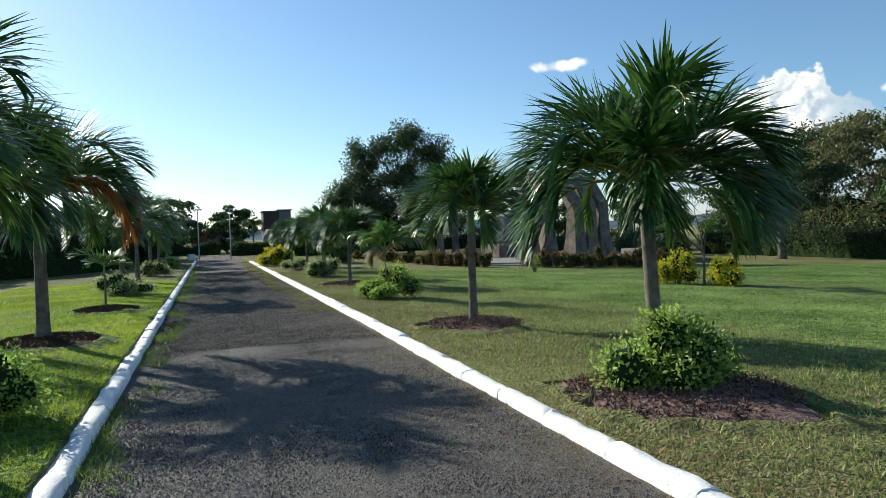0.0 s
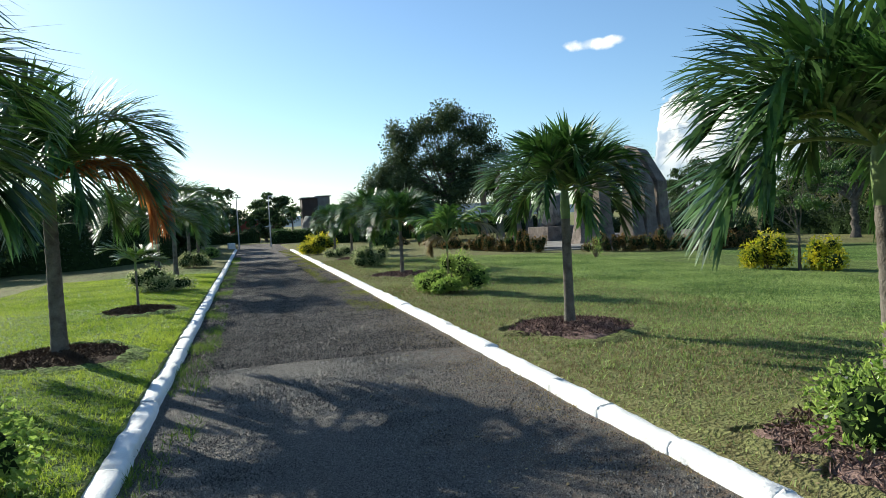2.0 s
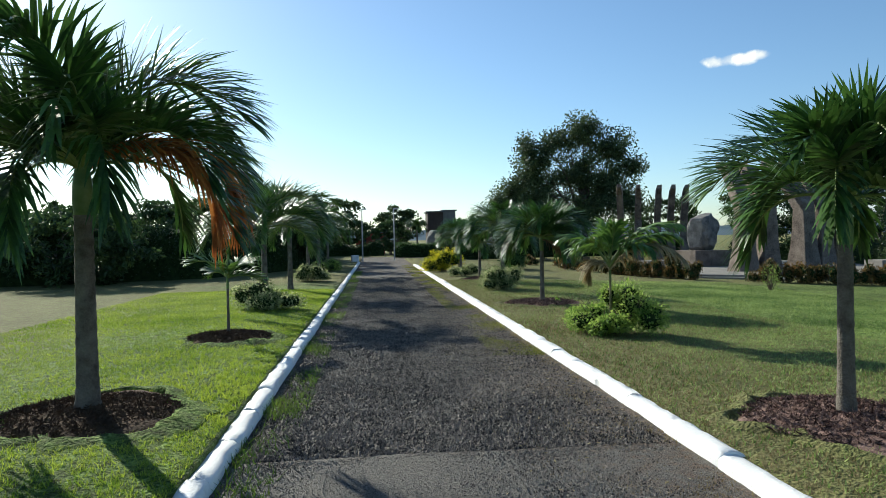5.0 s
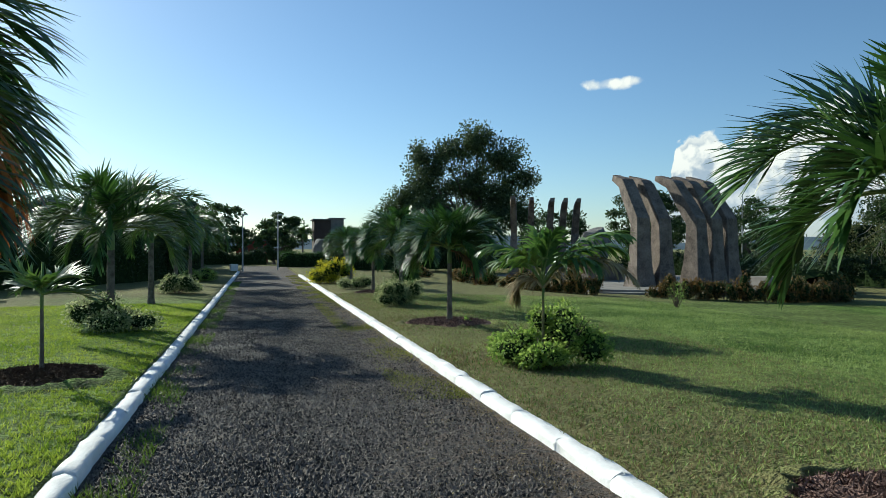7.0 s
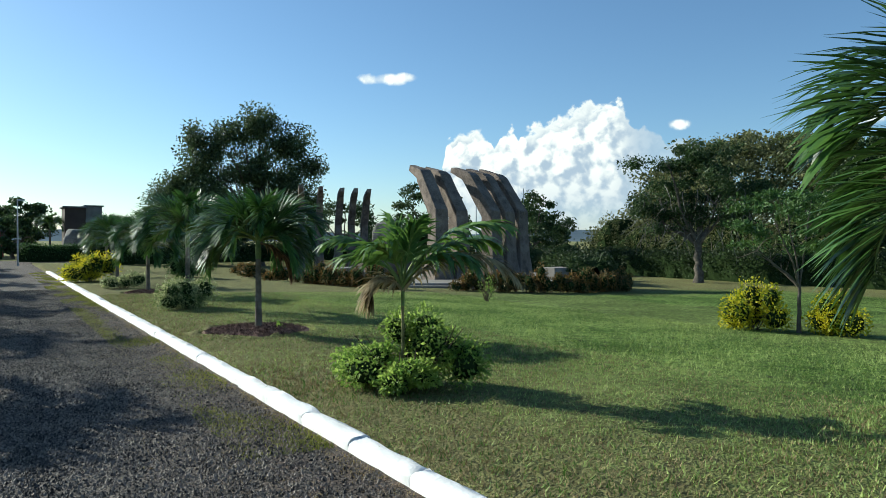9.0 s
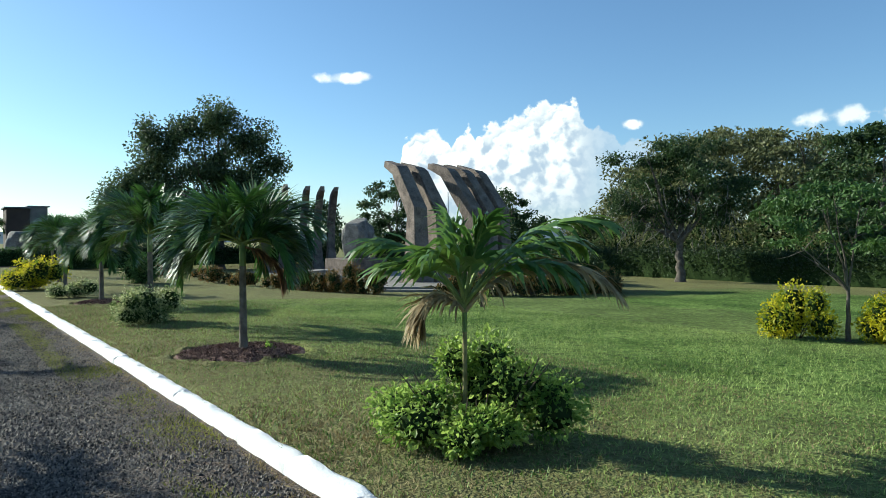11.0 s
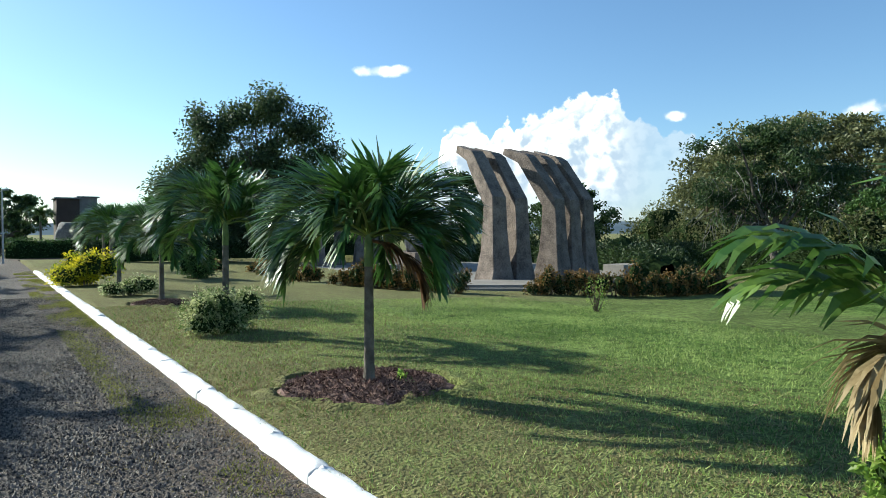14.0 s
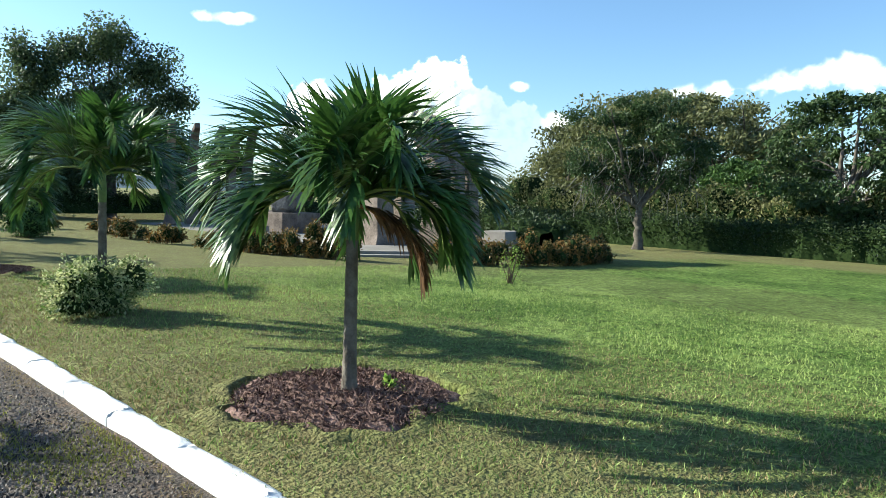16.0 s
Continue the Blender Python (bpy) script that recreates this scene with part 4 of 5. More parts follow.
for x, y in ((10.3, 37.8), (10.2, 40.0), (10.6, 42.4), (11.2, 45.0), (9.4, 46.5)):
    shrub((x, y), 0.7, 0.6, 0.75, "reddish green croton shrub in the plaza border", 300 + int(y), LEAF_CROTON, 900, 0.1, 6, name="croton_shrub", group="croton border")

# ---- trees ----
vine_tree = tree((33.1, 34.1), 7.6, 3.3, "dark green tree with hanging grey vines", 61, LEAF_DARK, 0.22, 0.30, 9, 120, 150, 0.17, 0.30, clump=0.16, axis=(0.515, -0.857),
     subs=((-0.75, 7.2, 1.0), (0.3, 6.9, 1.2), (-1.5, 6.4, 0.95), (-3.3, 6.7, 0.45), (1.1, 5.7, 1.4), (-0.8, 5.1, 1.4), (-2.3, 4.7, 1.1), (1.9, 4.4, 1.2), (0.0, 3.7, 1.1), (1.2, 7.3, 0.7), (-1.7, 3.5, 1.0), (1.5, 3.3, 1.0), (2.7, 5.0, 0.9), (-2.8, 3.9, 0.8)))
rng_vine = np.random.default_rng(7)
vines = []
for k in range(110):
    lat, q = rng_vine.uniform(-3.2, 2.6), rng_vine.uniform(-1.2, 1.2)
    z1 = rng_vine.uniform(2.6, 5.4)
    p = curve_path((0.515 * lat + 0.857 * q, -0.857 * lat + 0.515 * q, z1), (rng_vine.normal() * 0.5, rng_vine.normal() * 0.5, -0.8), rng_vine.uniform(0.7, 2.0), 0.8, 7, rng_vine, 1.6)
    vines.append(tube(p, np.linspace(0.022, 0.008, 8), 4))
link("hanging_vines", np_mesh("hanging_vines", *join(vines)), VINE, vine_tree, "grey leafless hanging vines")["kind"] = "stuff"
tree((13.65, 17.0), 2.9, 1.35, "small airy bright green tree with forked stems", 62, LEAF_MID, 0.04, 0.32, 5, 40, 90, 0.095, 0.50, 0.4)
tree((17.0, 60.2), 11.4, 5.2, "tall open-crowned dark tree behind the plaza", 63, LEAF_HAZY, 0.28, 0.30, 15, 360, 170, 0.23, 0.40, 0.8, clump=0.15, axis=(0.95, -0.31),
     subs=((-4.2, 9.3, 1.1), (-0.1, 10.3, 1.5), (-2.3, 9.5, 1.2), (2.0, 8.8, 1.5), (3.8, 7.4, 1.0), (-4.0, 7.4, 1.7), (-0.9, 7.2, 1.8), (2.0, 6.4, 1.5), (-5.6, 5.8, 1.1), (-7.0, 5.3, 0.6), (-2.8, 4.6, 2.3), (1.0, 4.3, 2.1), (-5.5, 3.9, 1.9), (-2.0, 2.3, 1.9), (3.4, 4.6, 1.3)))
tree((12.0, 64.0), 5.2, 2.4, "spreading layered dark tree", 64, LEAF_DARK, 0.2, 0.35, 8, 60, 130, 0.28, 0.35, 0.35)
tree((53.4, 43.0), 11.2, 11.8, "huge dome-shaped spreading olive-green tree", 65, LEAF_OLIVE, 0.6, 0.28, 12, 620, 150, 0.32, -0.22, 0.5, clump=0.085)
tree((39.6, 26.6), 8.4, 3.6, "dark green tree behind the hedge", 66, LEAF_DARK, 0.25, 0.3, 9, 110, 130, 0.26, 0.2, 0.5)
tree((35.5, 66.0), 7.9, 3.4, "rounded dark green tree behind the plaza", 67, LEAF_DARK, 0.2, 0.3, 8, 80, 140, 0.28, 0.2)
tree((33.0, 48.0), 5.9, 2.5, "dark green tree behind the slabs", 68, LEAF_DARK, 0.15, 0.3, 7, 70, 120, 0.22, 0.1)
tree((39.0, 56.0), 4.9, 3.2, "low dark green tree", 69, LEAF_DARK, 0.15, 0.3, 7, 60, 120, 0.26, 0.1)
tree((25.0, 63.0), 5.4, 3.2, "low dark green tree", 70, LEAF_DARK, 0.15, 0.3, 7, 60, 120, 0.26, 0.1)
tree((44.0, 33.0), 5.2, 3.4, "green tree behind the hedge", 71, LEAF_MID, 0.15, 0.3, 7, 80, 120, 0.24, 0.08)
tree((-4.8, 44.0), 3.9, 2.4, "dense dark tree at the hedge", 72, LEAF_DARK, 0.15, 0.3, 7, 80, 130, 0.24, 0.05)
tree((-5.0, 51.0), 4.4, 2.6, "dense dark tree at the hedge", 73, LEAF_DARK, 0.15, 0.3, 7, 80, 130, 0.26, 0.05)
tree((-4.7, 58.0), 4.4, 2.2, "dense dark tree at the road", 74, LEAF_DARK, 0.15, 0.3, 7, 80, 130, 0.26, 0.05)
tree((-10.5, 32.0), 2.8, 2.6, "low broad dark tree", 75, LEAF_DARK, 0.12, 0.2, 6, 80, 130, 0.2, 0.05)
tree((3.0, 92.0), 5.5, 3.0, "dark tree behind the buildings", 76, LEAF_DARK, 0.2, 0.3, 7, 60, 110, 0.36, 0.1)
tree((-4.0, 86.0), 6.2, 3.5, "dark tree behind the buildings", 77, LEAF_DARK, 0.2, 0.3, 7, 60, 110, 0.36, 0.1)

tree((-15.0, 46.0), 3.4, 2.6, "dark tree beyond the hedge", 78, LEAF_DARK, 0.14, 0.3, 6, 60, 110, 0.26, 0.1)
tree((-8.5, 66.0), 4.6, 3.0, "dark tree beyond the hedge", 79, LEAF_DARK, 0.16, 0.3, 6, 60, 110, 0.3, 0.1)
tree((1.8, 80.0), 3.6, 2.0, "dark tree at the end road", 80, LEAF_DARK, 0.14, 0.3, 6, 50, 110, 0.3, 0.1)

for x, y, h, r, q in ((-9.5, 40.0, 3.7, 2.4, 91), (-14.0, 38.5, 3.3, 2.4, 92), (-18.5, 37.0, 3.5, 2.6, 93), (-7.6, 48.0, 3.9, 2.4, 94)):
    tree((x, y), h, r, "dark tree behind the hedge", q, LEAF_DARK, 0.14, 0.3, 6, 70, 120, 0.24, 0.05)

# ---- hedges ----
hedge([(38.5, 10.0), (37.2, 23.0), (36.6, 30.0), (37.0, 38.0), (37.5, 46.0)], 2.4, 1.75, "dark green clipped-back hedge along the lawn", 81, per_m=520, size=0.15)
hedge([(42.0, 12.0), (41.0, 30.0), (41.5, 50.0)], 4.0, 3.4, "tall rough green growth behind the hedge", 82, LEAF_OLIVE, per_m=600, size=0.2, uneven=0.5, name="thicket")
hedge([(-18.0, 31.0), (-11.5, 33.6), (-7.4, 35.0), (-4.8, 40.0), (-4.4, 58.0)], 1.8, 2.2, "dark green hedge beside the grass", 83, per_m=420, size=0.14)
hedge([(5.5, 60.0), (9.0, 58.0), (14.0, 60.0), (26.0, 62.0)], 1.6, 1.2, "dark green hedge behind the plaza", 84, per_m=320, size=0.18)
hedge([(24.5, 33.5), (28.0, 39.0), (31.5, 49.0), (30.0, 60.0)], 2.4, 1.5, "dark green hedge behind the plaza", 85, per_m=320, size=0.18, uneven=0.4)

hedge([(1.9, 66.3), (4.2, 66.5), (6.8, 66.3)], 1.0, 1.15, "pale-topped clipped hedge at the end of the drive", 86, LEAF_MID, per_m=420, size=0.12, uneven=0.08)

hedge([(-8.0, 72.0), (-2.5, 73.0), (1.0, 73.0)], 1.4, 1.2, "dark green hedge across the end road", 87, per_m=260, size=0.16, uneven=0.4)

# ---- far end of the drive ----
def lamp_post(place, h):
    ob = thing("street_lamp", (*place, 0.0), "slim grey street lamp beside the drive", "street lamp", "street lamps")
    v, f = tube([(0, 0, -0.05), (0, 0, h * 0.5), (0, 0, h)], [0.055, 0.045, 0.035], 10)
    link("pole", np_mesh("pole", v, f, True), METAL, ob)
    bm = bmesh.new()
    box(bm, -0.02, 0.32, -0.09, 0.09, h - 0.02, h + 0.08, 0.02)
    part("lamp_head", bm, METAL, ob)


lamp_post((-0.75, 56.0), 3.8)
lamp_post((1.6, 58.0), 3.9)


def building(place, w, d, h, label, wall, openings=(), roof=0.25, turn=0):
    """A block with a roof slab and windows let into its front; openings: (x, z, width, height)."""
    ob = thing("building", (*place, 0), label, "building", turn=turn)
    bm = bmesh.new()
    box(bm, -w / 2, w / 2, 0, d, -0.1, h, 0.03)
    part("wall", bm, wall, ob)
    bm = bmesh.new()
    box(bm, -w / 2 - 0.15, w / 2 + 0.15, -0.15, d + 0.15, h, h + roof, 0.02)
    part("roof", bm, ROOF, ob)
    for x, z, ww, hh in openings:
        bm = bmesh.new()
        box(bm, x - ww / 2, x + ww / 2, -0.02, 0.05, z, z + hh)
        win = part("window", bm, GLASS_DARK, ob)
        bm = bmesh.new()
        box(bm, x - ww / 2 - 0.06, x + ww / 2 + 0.06, -0.07, -0.022, z - 0.07, z)
        part("window_sill", bm, CONCRETE, win)
    return ob


building((6.3, 76.0), 1.6, 3, 4.3, "dark brown block-shaped tower", BROWN_WALL, roof=0.12)
building((7.75, 76.3), 1.3, 3, 4.45, "narrow grey concrete tower", CONCRETE, roof=0.1)
for x, w, h, q in ((6.6, 1.5, 2.55, 1), (8.8, 1.45, 2.35, 2), (10.8, 1.1, 2.0, 3)):
    bm = bmesh.new()
    bmesh.ops.create_icosphere(bm, subdivisions=4, radius=1)
    for v in bm.verts:
        c = v.co.copy()
        k = 1 + 0.20 * noise.noise(c * 1.4 + Vector((q * 5, 0, 0))) + 0.05 * noise.noise(c * 6)
        c = Vector([math.copysign(abs(u) ** 0.55, u) for u in c]) * k
        v.co = Vector((c.x * w * 0.92, c.y * 0.8, max(-0.1, h * 0.5 * (1 + c.z * 0.95))))
    ob = part("rock", bm, ROCK, None, smooth=True)
    ob.matrix_world = pose(x, 73.4, 0, 0, 0, q * 7)
    tagged(ob, "large pale grey rounded rock at the end road", "rock", "rocks at the end road")
bm = bmesh.new()
box(bm, -0.24, 0.24, -0.2, 0.2, -0.05, 0.42, 0.03)
ob = part("marker_stone", bm, PAINT, None)
ob.matrix_world = pose(-1.25, 54.0, ground_z(-1.25), 0, 0, 12)
tagged(ob, "white-painted stone at the end of the kerb", "stone")
building((-0.4, 88.0), 3.4, 4, 2.4, "small red building at the end of the drive", RED_WALL, ((-0.8, 0.8, 0.7, 0.9), (0.9, 0.8, 0.6, 1.3)), 0.18)
building((-12.0, 70.0), 12.0, 6, 2.6, "pale low building beyond the hedge", PALE_WALL, ((-3, 0.9, 1.2, 1.0), (0, 0.9, 1.2, 1.0), (3, 0.9, 1.2, 1.0)), 0.4)
building((-26.0, 62.0), 12.0, 6, 3.0, "grey-roofed low building beyond the hedge", PALE_WALL, ((-3, 0.9, 1.2, 1.0), (2, 0.9, 1.2, 1.0)), 0.5)
bm = bmesh.new()
box(bm, -3.0, 3.0, -0.1, 0.1, -0.05, 1.1, 0.02)
ob = part("low_wall", bm, CONCRETE, None)
ob.matrix_world = pose(5.2, 66.0 + 5, 0)
tagged(ob, "low grey boundary wall at the end of the drive", "wall", kind="structure")
v, f = tube([(0, 0, -0.1), (0.02, 0, 3), (0, 0, 5.9)], [0.09, 0.08, 0.07], 8)
ob = link("wooden_pole", np_mesh("wooden_pole", v, f, True), STEM)
ob.location = (43.0, 45.2, -0.8)
tagged(ob, "plain pale wooden pole in front of trees", "pole")


for x, y, h in ((28.3, 48.5, 5.4), (31.4, 47.2, 5.9)):
    v, f = tube([(0, 0, -0.1), (0, 0, h * 0.5), (0, 0, h)], [0.05, 0.04, 0.03], 8)
    ob = link("flagpole", np_mesh("flagpole", v, f, True), METAL)
    ob.location = (x, y, ground_z(x))
    tagged(ob, "thin pale metal flagpole behind the slabs", "pole", "flagpoles")


# ---- distance: hills and clouds ----
def far_hills():
    v, n = [], 120
    for i in range(n + 1):
        a = radians(-60 + 180 * i / n)
        h = 38 + 34 * noise.noise(Vector((i * 0.09, 2, 0))) + 14 * noise.noise(Vector((i * 0.31, 5, 0)))
        for r, z in ((1900, -5), (2300, h * 0.6), (2600, h)):
            v.append((r * math.sin(a), r * math.cos(a), z))
    f = [(i * 3 + j, i * 3 + j + 1, i * 3 + j + 4, i * 3 + j + 3) for i in range(n) for j in range(2)]
    ob = link("backdrop", np_mesh("backdrop", v, f, True), HILL)
    tagged(ob, "hazy blue range of far hills", "hills", kind="structure")


def cloud_material():
    """Cumulus on the far sky: outlines over azimuth and elevation in degrees, broken up by billows; sunlit from the left, blue-grey in the folds."""
    m = bpy.data.materials.new("cumulus")
    m.use_nodes = True
    n, l = m.node_tree.nodes, m.node_tree.links
    n.remove(n["Principled BSDF"])

    def op(kind, *v):
        k = n.new("ShaderNodeMath")
        k.operation = kind
        for i, q in enumerate(v):
            if isinstance(q, (int, float)):
                k.inputs[i].default_value = q
            else:
                l.new(q, k.inputs[i])
        return k.outputs[0]

    def remap(v, a, b, c=0.0, d=1.0, smooth=True):
        k = n.new("ShaderNodeMapRange")
        k.interpolation_type = "SMOOTHSTEP" if smooth else "LINEAR"
        l.new(v, k.inputs["Value"])
        for name, q in (("From Min", a), ("From Max", b), ("To Min", c), ("To Max", d)):
            k.inputs[name].default_value = q
        return k.outputs[0]

    geo = n.new("ShaderNodeNewGeometry")
    sep = n.new("ShaderNodeSeparateXYZ")
    l.new(geo.outputs["Position"], sep.inputs[0])
    az = op("MULTIPLY", op("ARCTAN2", sep.outputs["X"], sep.outputs["Y"]), 57.2958)
    flat = op("SQRT", op("ADD", op("MULTIPLY", sep.outputs["X"], sep.outputs["X"]), op("MULTIPLY", sep.outputs["Y"], sep.outputs["Y"])))
    el = op("MULTIPLY", op("ARCTAN2", sep.outputs["Z"], flat), 57.2958)

    def plane(dx, dy):
        c = n.new("ShaderNodeCombineXYZ")
        l.new(op("ADD", az, dx), c.inputs[0])
        l.new(op("ADD", el, dy), c.inputs[1])
        return c.outputs[0]

    def billow(v, warp):
        """Sum of rounded cells at three sizes: high in the middle of a puff."""
        total = None
        for scale, weight in ((0.42, 1.0), (0.95, 0.55), (2.1, 0.17)):
            k = n.new("ShaderNodeTexVoronoi")
            k.feature = "SMOOTH_F1"
            k.inputs["Scale"].default_value, k.inputs["Smoothness"].default_value = scale, 0.25
            ad = n.new("ShaderNodeVectorMath")
            ad.operation = "ADD"
            l.new(v, ad.inputs[0])
            l.new(warp, ad.inputs[1])
            l.new(ad.outputs[0], k.inputs["Vector"])
            q = op("MULTIPLY", op("SUBTRACT", 0.55, k.outputs["Distance"]), weight)
            total = q if total is None else op("ADD", total, q)
        return total

    def warp_of(v):
        k = n.new("ShaderNodeTexNoise")
        k.inputs["Scale"].default_value, k.inputs["Detail"].default_value = 1.1, 7
        l.new(v, k.inputs["Vector"])
        sb = n.new("ShaderNodeVectorMath")
        sb.operation = "SUBTRACT"
        sb.inputs[1].default_value = (0.5, 0.5, 0.5)
        l.new(k.outputs["Color"], sb.inputs[0])
        sc = n.new("ShaderNodeVectorMath")
        sc.operation = "SCALE"
        sc.inputs["Scale"].default_value = 1.3
        l.new(sb.outputs[0], sc.inputs[0])
        return sc.outputs[0], k.outputs["Fac"]

    p0, p1 = plane(0, 0), plane(-0.55, 0.45)
    w0, fluff = warp_of(p0)
    w1, _ = warp_of(p1)
    b0, b1 = billow(p0, w0), billow(p1, w1)

    def bank(stops, lo, hi, top):
        """Height of a cloud bank over azimuth."""
        ramp = n.new("ShaderNodeValToRGB")
        e = ramp.color_ramp.elements
        l.new(remap(az, lo, hi, smooth=False), ramp.inputs[0])
        for i, (a, h) in enumerate(stops):
            k = e[i] if i < 2 else e.new((a - lo) / (hi - lo))
            k.position = (a - lo) / (hi - lo)
            k.color = (h / top,) * 3 + (1,)
        return op("MULTIPLY", ramp.outputs["Color"], top)

    big = bank([(31.6, 0.0), (32.5, 5.0), (33.0, 7.6), (34.0, 9.0), (35.4, 9.7), (36.2, 8.9), (36.9, 8.0), (37.6, 9.3), (38.3, 9.4), (38.9, 8.0), (39.6, 8.8), (40.8, 9.5), (42.9, 10.1), (44.3, 10.8), (46.0, 11.0), (47.0, 10.2), (48.0, 9.0), (49.6, 8.5), (51.7, 8.1), (53.0, 7.0), (54.6, 6.0), (56.5, 2.0), (57.8, 0.0)], 30, 58, 14)
    m_big = op("SUBTRACT", big, el)
    m_big = op("ADD", m_big, op("MULTIPLY", op("SUBTRACT", b0, 0.05), 1.7))
    right = bank([(58.0, 0.0), (62.0, 8.7), (66.0, 9.1), (70.0, 9.4), (72.0, 10.0), (74.5, 11.6), (77.0, 10.4), (80.0, 11.2), (86.0, 10.6), (92.0, 0.0)], 56, 94, 14)
    m_right = op("MINIMUM", op("SUBTRACT", right, el), op("MULTIPLY", op("SUBTRACT", el, op("MULTIPLY_ADD", fluff, 1.5, 7.4)), 1.4))
    m_right = op("ADD", m_right, op("MULTIPLY", op("SUBTRACT", b0, 0.05), 1.4))

    def puff(a, e, rx, ry):
        x = op("DIVIDE", op("SUBTRACT", az, a), rx)
        y = op("DIVIDE", op("SUBTRACT", el, e), ry)
        r = op("SUBTRACT", 1.0, op("ADD", op("MULTIPLY", x, x), op("MULTIPLY", y, y)))
        return op("MULTIPLY", op("ADD", r, op("MULTIPLY", op("SUBTRACT", b0, 0.0), 1.5)), 0.6)

    al = remap(m_big, 0.0, 0.35)
    al = op("MULTIPLY", al, remap(az, 46.5, 50.5, 1.0, 0.60))
    al = op("MULTIPLY", al, remap(el, 0.0, 4.0, 0.45, 1.0))
    al = op("MAXIMUM", al, op("MULTIPLY", remap(m_right, 0.0, 0.9), 0.85))
    for a, e, rx, ry in ((28.2, 12.85, 2.0, 0.50), (29.6, 13.0, 1.3, 0.42), (51.2, 8.85, 0.9, 0.45), (46.6, 7.9, 0.6, 0.25), (54.2, 6.3, 1.2, 0.9)):
        al = op("MAXIMUM", al, remap(puff(a, e, rx, ry), 0.0, 0.7))
    lit = remap(op("SUBTRACT", b0, b1), -0.35, 0.22)
    lit = op("MAXIMUM", lit, remap(op("SUBTRACT", m_big, 0.0), 1.4, 0.1, 0.0, 0.8))
    lit = op("MULTIPLY", lit, remap(az, 46.0, 48.2, 1.0, 0.22))
    lit = op("MAXIMUM", lit, remap(puff(54.2, 6.3, 1.3, 1.0), 0.0, 0.5))
    lit = op("MAXIMUM", lit, remap(puff(51.2, 8.8, 0.9, 0.5), 0.0, 0.5))
    lit = op("MAXIMUM", lit, remap(az, 58.0, 60.0, 0.0, 0.8))
    lit = op("MULTIPLY", lit, remap(el, 1.0, 7.5, 0.35, 1.0))
    mx = n.new("ShaderNodeMix")
    mx.data_type = "RGBA"
    l.new(lit, mx.inputs["Factor"])
    mx.inputs["A"].default_value, mx.inputs["B"].default_value = (0.42, 0.50, 0.62, 1), (1.0, 0.98, 0.95, 1)
    em = n.new("ShaderNodeEmission")
    l.new(mx.outputs["Result"], em.inputs["Color"])
    em.inputs["Strength"].default_value = 0.80
    tr = n.new("ShaderNodeBsdfTransparent")
    ms = n.new("ShaderNodeMixShader")
    l.new(al, ms.inputs[0])
    l.new(tr.outputs[0], ms.inputs[1])
    l.new(em.outputs[0], ms.inputs[2])
    l.new(ms.outputs[0], n["Material Output"].inputs["Surface"])
    return m


def cloud_backdrop():
    v, r = [], 3200
    azs, els = np.linspace(22, 96, 60), np.linspace(-0.5, 17, 16)
    for e in els:
        for a in azs:
            v.append((r * math.sin(radians(a)), r * math.cos(radians(a)), r * math.tan(radians(e))))
    w = len(azs)
    f = [(j * w + i, j * w + i + 1, (j + 1) * w + i + 1, (j + 1) * w + i) for j in range(len(els) - 1) for i in range(w - 1)]
    ob = link("backdrop", np_mesh("backdrop", v, f, True), cloud_material())
    tagged(ob, "white cumulus clouds in a blue sky", "clouds", kind="structure")


far_hills()
cloud_backdrop()


# ---- grass: stuff ----
def grass(name, area, count, height, width, material, label, seed, keep=None, z_of=ground_z):
    rng = np.random.default_rng(seed)
    x0, x1, y0, y1 = area
    x = x0 + (x1 - x0) * rng.random(count) ** 1.25
    y = rng.uniform(y0, y1, count)
    if keep is not None:
        k = keep(x, y, rng)
        x, y = x[k], y[k]
    n = len(x)
    z = np.array([z_of(q) for q in x])
    a = rng.uniform(0, 2 * np.pi, n)
    h = height * rng.uniform(0.5, 1.4, n)
    lx, ly = rng.normal(size=n) * h * 0.7, rng.normal(size=n) * h * 0.7
    wx, wy = np.cos(a) * width * 0.5, np.sin(a) * width * 0.5
    v = np.stack([np.stack([x - wx, y - wy, z - 0.01], 1), np.stack([x + wx, y + wy, z - 0.01], 1), np.stack([x + lx, y + ly, z + h], 1)], 1).reshape(-1, 3)
    ob = link(name, np_mesh(name, v, np.arange(3 * n).reshape(-1, 3)), material)
    return tagged(ob, label, "grass", kind="stuff")


BEDS = ((3.72, 5.0, 1.0), (3.8, 10.05, 0.8), (3.85, 20.4, 0.84), (3.92, 30.1, 0.6), (-2.22, 10.95, 0.75), (-2.02, 15.55, 0.62))


def off_beds(x, y, rng):
    k = np.ones(len(x), bool)
    for bx, by, r in BEDS:
        k &= (x - bx) ** 2 + (y - by) ** 2 > (r * 0.97) ** 2
    return k


def tufted(x, y, rng):
    q = np.array([noise.noise(Vector((a * 9, b * 9, 2))) + 0.8 * noise.noise(Vector((a * 21, b * 21, 5))) for a, b in zip(x, y)])
    return off_beds(x, y, rng) & (q > rng.uniform(-0.45, 0.55, len(x)))


def green_zone(x, y, rng):
    return tufted(x, y, rng) & (rng.random(len(x)) < np.interp(x, [2.5, 3.5, 5.5, 7], [0.25, 0.4, 0.8, 1.0]))


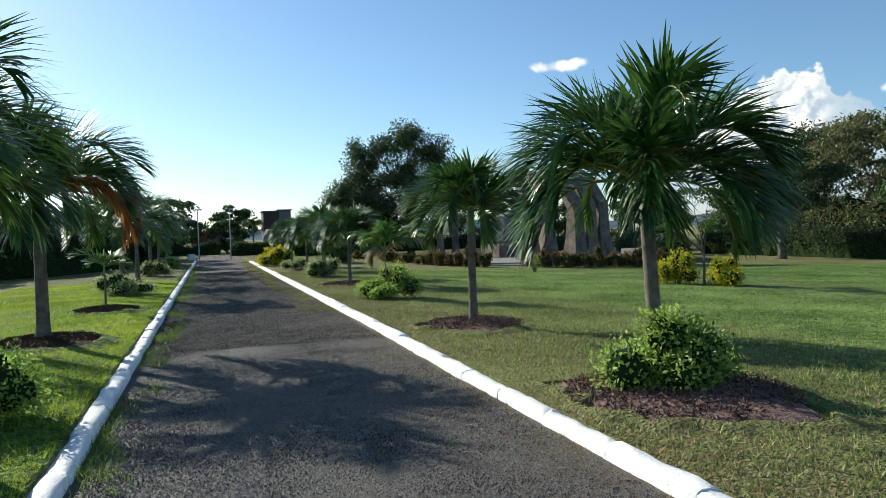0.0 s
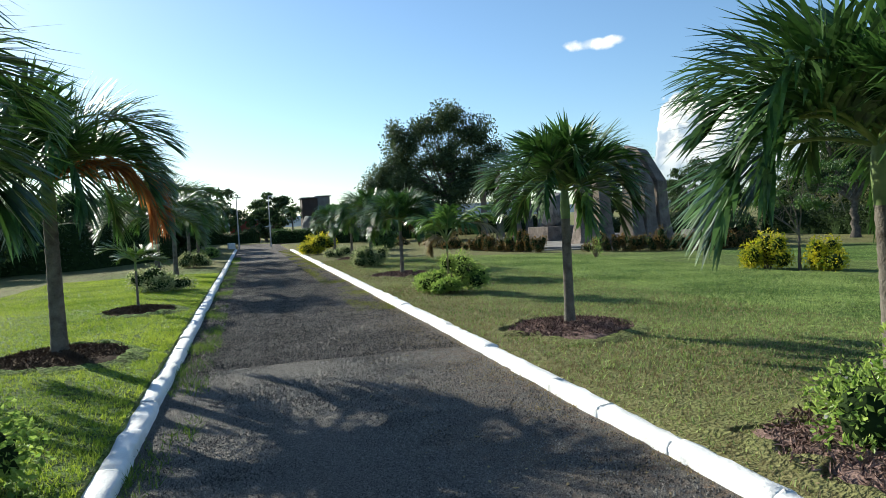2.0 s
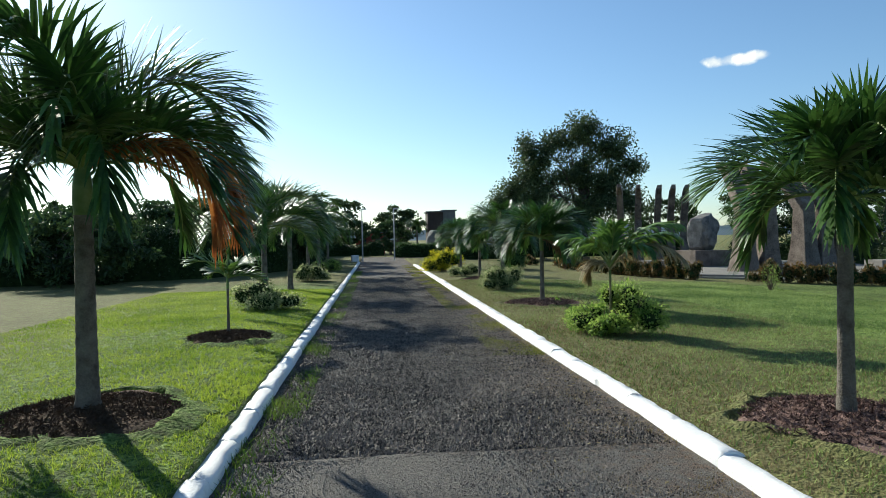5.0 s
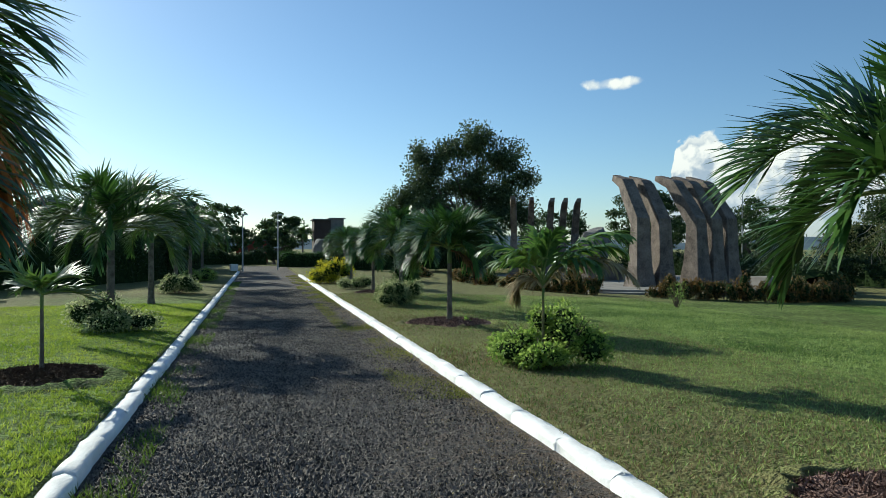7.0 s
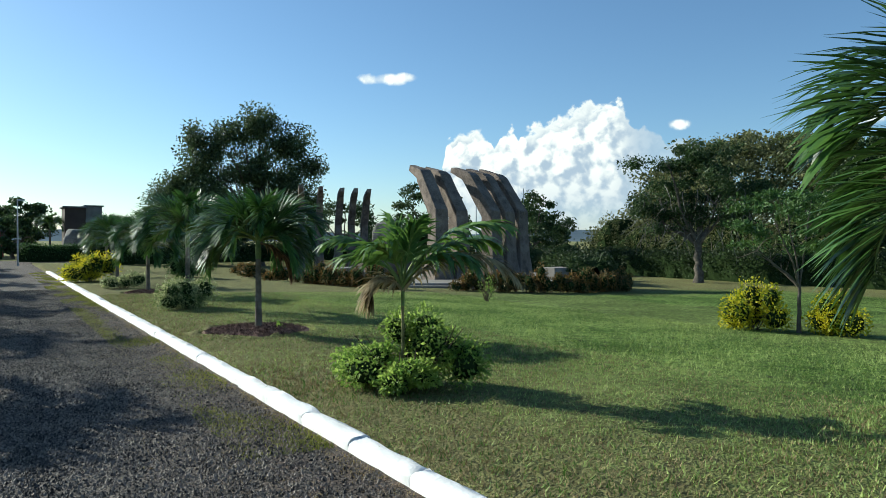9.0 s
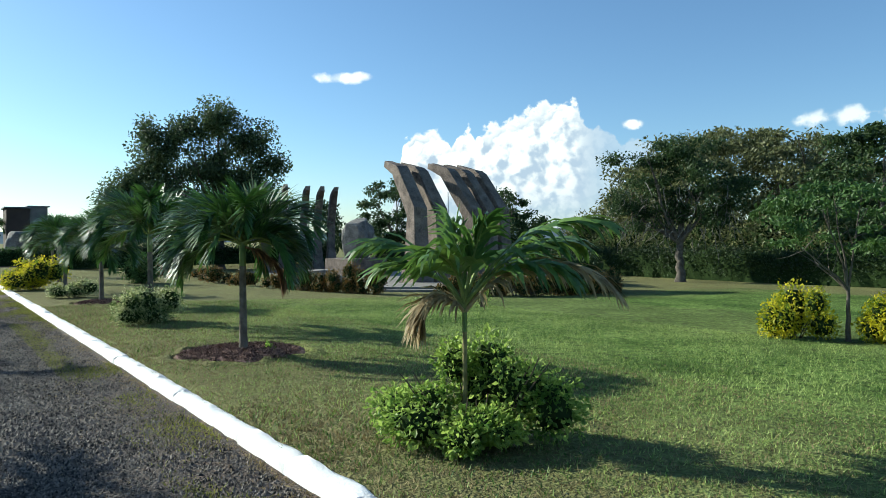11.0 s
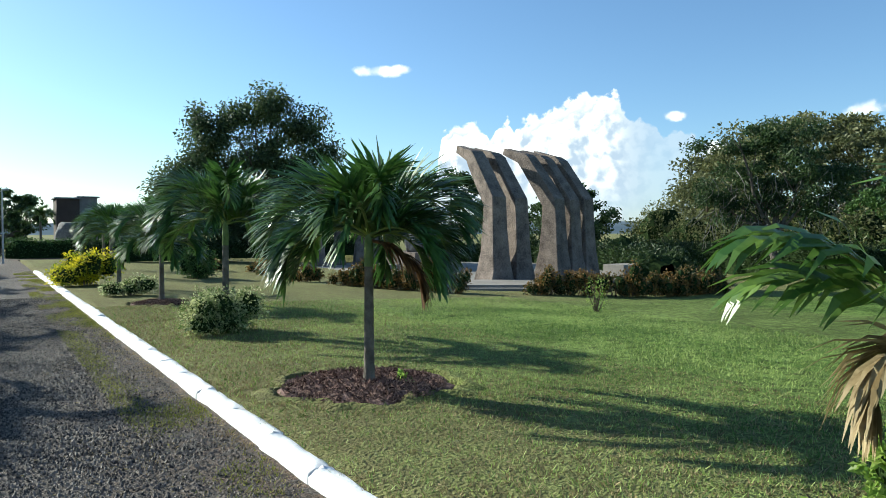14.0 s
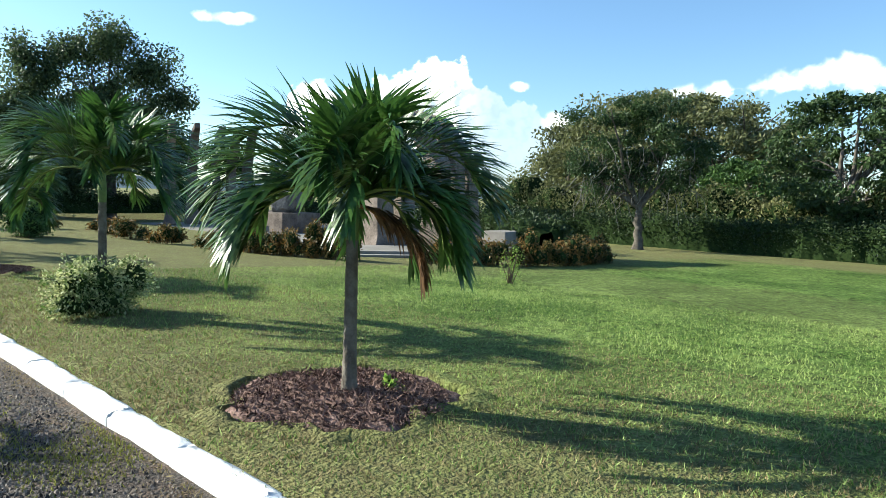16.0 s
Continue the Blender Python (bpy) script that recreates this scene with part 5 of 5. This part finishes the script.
grass("lawn_grass", (2.56, 13.0, 2.0, 30.0), 420000, 0.034, 0.014, BLADE, "short mown green grass blades", 1, green_zone)
grass("dry_grass", (2.56, 7.5, 2.0, 30.0), 200000, 0.026, 0.012, BLADE_DRY, "short dry straw-coloured grass blades", 2, tufted)
grass("verge_grass", (-1.05, -6.0, 3.5, 26.0), 340000, 0.032, 0.011, BLADE_LUSH, "bright green grass blades beside the drive", 3, tufted)


def clumpy(x, y, rng):
    q = np.array([noise.noise(Vector((a * 1.5, b * 0.9, 7))) for a, b in zip(x, y)])
    return q > rng.normal(0.12, 0.16, len(x))


def patchy(x, y, rng):
    q = np.array([noise.noise(Vector((a * 2.2, b * 1.3, 3))) + 0.6 * noise.noise(Vector((a * 7, b * 6, 3))) for a, b in zip(x, y)])
    return q > rng.normal(0.15, 0.25, len(x))


grass("kerb_weeds", (-0.87, -0.50, 2.0, 40.0), 22000, 0.06, 0.012, BLADE_WEED, "weeds growing in the gutter beside the kerb", 4, clumpy, lambda q: 0.01)
grass("gutter_grass", (2.37, 1.70, 14.0, 48.0), 80000, 0.024, 0.013, BLADE_MOSS, "thin mossy grass creeping over the asphalt edge", 5, clumpy, lambda q: 0.012)
grass("dry_litter", (2.38, 1.15, 2.0, 34.0), 60000, 0.014, 0.012, BLADE_DRY, "dry grass litter on the asphalt edge", 6, patchy, lambda q: 0.012)


# ---- loose chippings on the drive: stuff ----
def chippings(name, area, count, size, material, label, seed):
    """Small irregular four-sided stones bedded in the surface."""
    rng = np.random.default_rng(seed)
    x0, x1, y0, y1 = area
    x, y = rng.uniform(x0, x1, count), y0 + (y1 - y0) * rng.random(count) ** 1.2
    k = (x < 1.2) | (rng.random(count) > (x - 1.2) * 0.45)
    x, y = x[k], y[k]
    count = len(x)
    z = 0.02 - 0.012 * ((x - 0.75) / 1.7) ** 2
    a = rng.uniform(0, 2 * np.pi, count)
    s = size * rng.uniform(0.5, 1.4, count)
    v = []
    for k in range(4):
        r = s * rng.uniform(0.6, 1.1, count)
        v.append(np.stack([x + r * np.cos(a + k * np.pi / 2), y + r * np.sin(a + k * np.pi / 2), z - 0.004], 1))
    v.append(np.stack([x + s * rng.uniform(-0.5, 0.5, count), y + s * rng.uniform(-0.5, 0.5, count), z + s * rng.uniform(0.5, 1.1, count)], 1))
    v = np.stack(v, 1).reshape(-1, 3)
    b = np.arange(count)[:, None] * 5
    f = np.concatenate([b + np.array([[k, (k + 1) % 4, 4]]) for k in range(4)])
    return tagged(link(name, np_mesh(name, v, f), material), label, "gravel", kind="stuff")


CHIP = mat("stone_chip", (0.014, 0.011, 0.009), (0.215, 0.178, 0.148), 3, 0.7, island=1.6, spec=0.4)
chippings("loose_chippings", (-0.85, 2.33, 9.95, 34.0), 170000, 0.014, CHIP, "coarse dark grey stone chippings bedded in asphalt", 1)
GRIT = mat("stone_grit", (0.045, 0.040, 0.035), (0.27, 0.245, 0.215), 3, 0.75, island=1.4, spec=0.3)
chippings("fine_chippings", (-0.85, 2.33, 2.0, 9.9), 130000, 0.0085, GRIT, "fine grey stone grit on worn asphalt", 2)


def fallen_leaves(area, count, z_of, seed, name, label):
    rng = np.random.default_rng(seed)
    x0, x1, y0, y1 = area
    x, y = rng.uniform(x0, x1, count), rng.uniform(y0, y1, count)
    c = np.stack([x, y, np.array([z_of(q) for q in x]) + 0.012], 1)
    v, f = leaves(rng, c, 0.045, 0.4, None, 0, 0.1)
    v = v.reshape(-1, 4, 3)
    v[:, :, 2] = c[:, None, 2] + (v[:, :, 2] - c[:, None, 2]) * 0.3
    tagged(link(name, np_mesh(name, v.reshape(-1, 3), f), BLADE_DRY), label, "leaves", kind="stuff")


fallen_leaves((0.9, 2.36, 2.0, 30.0), 500, lambda q: 0.015, 1, "leaf_litter", "small dry fallen leaves on the asphalt")
fallen_leaves((2.6, 9.0, 2.0, 28.0), 500, lambda q: ground_z(q) + 0.02, 2, "lawn_litter", "small dry fallen leaves on the lawn")
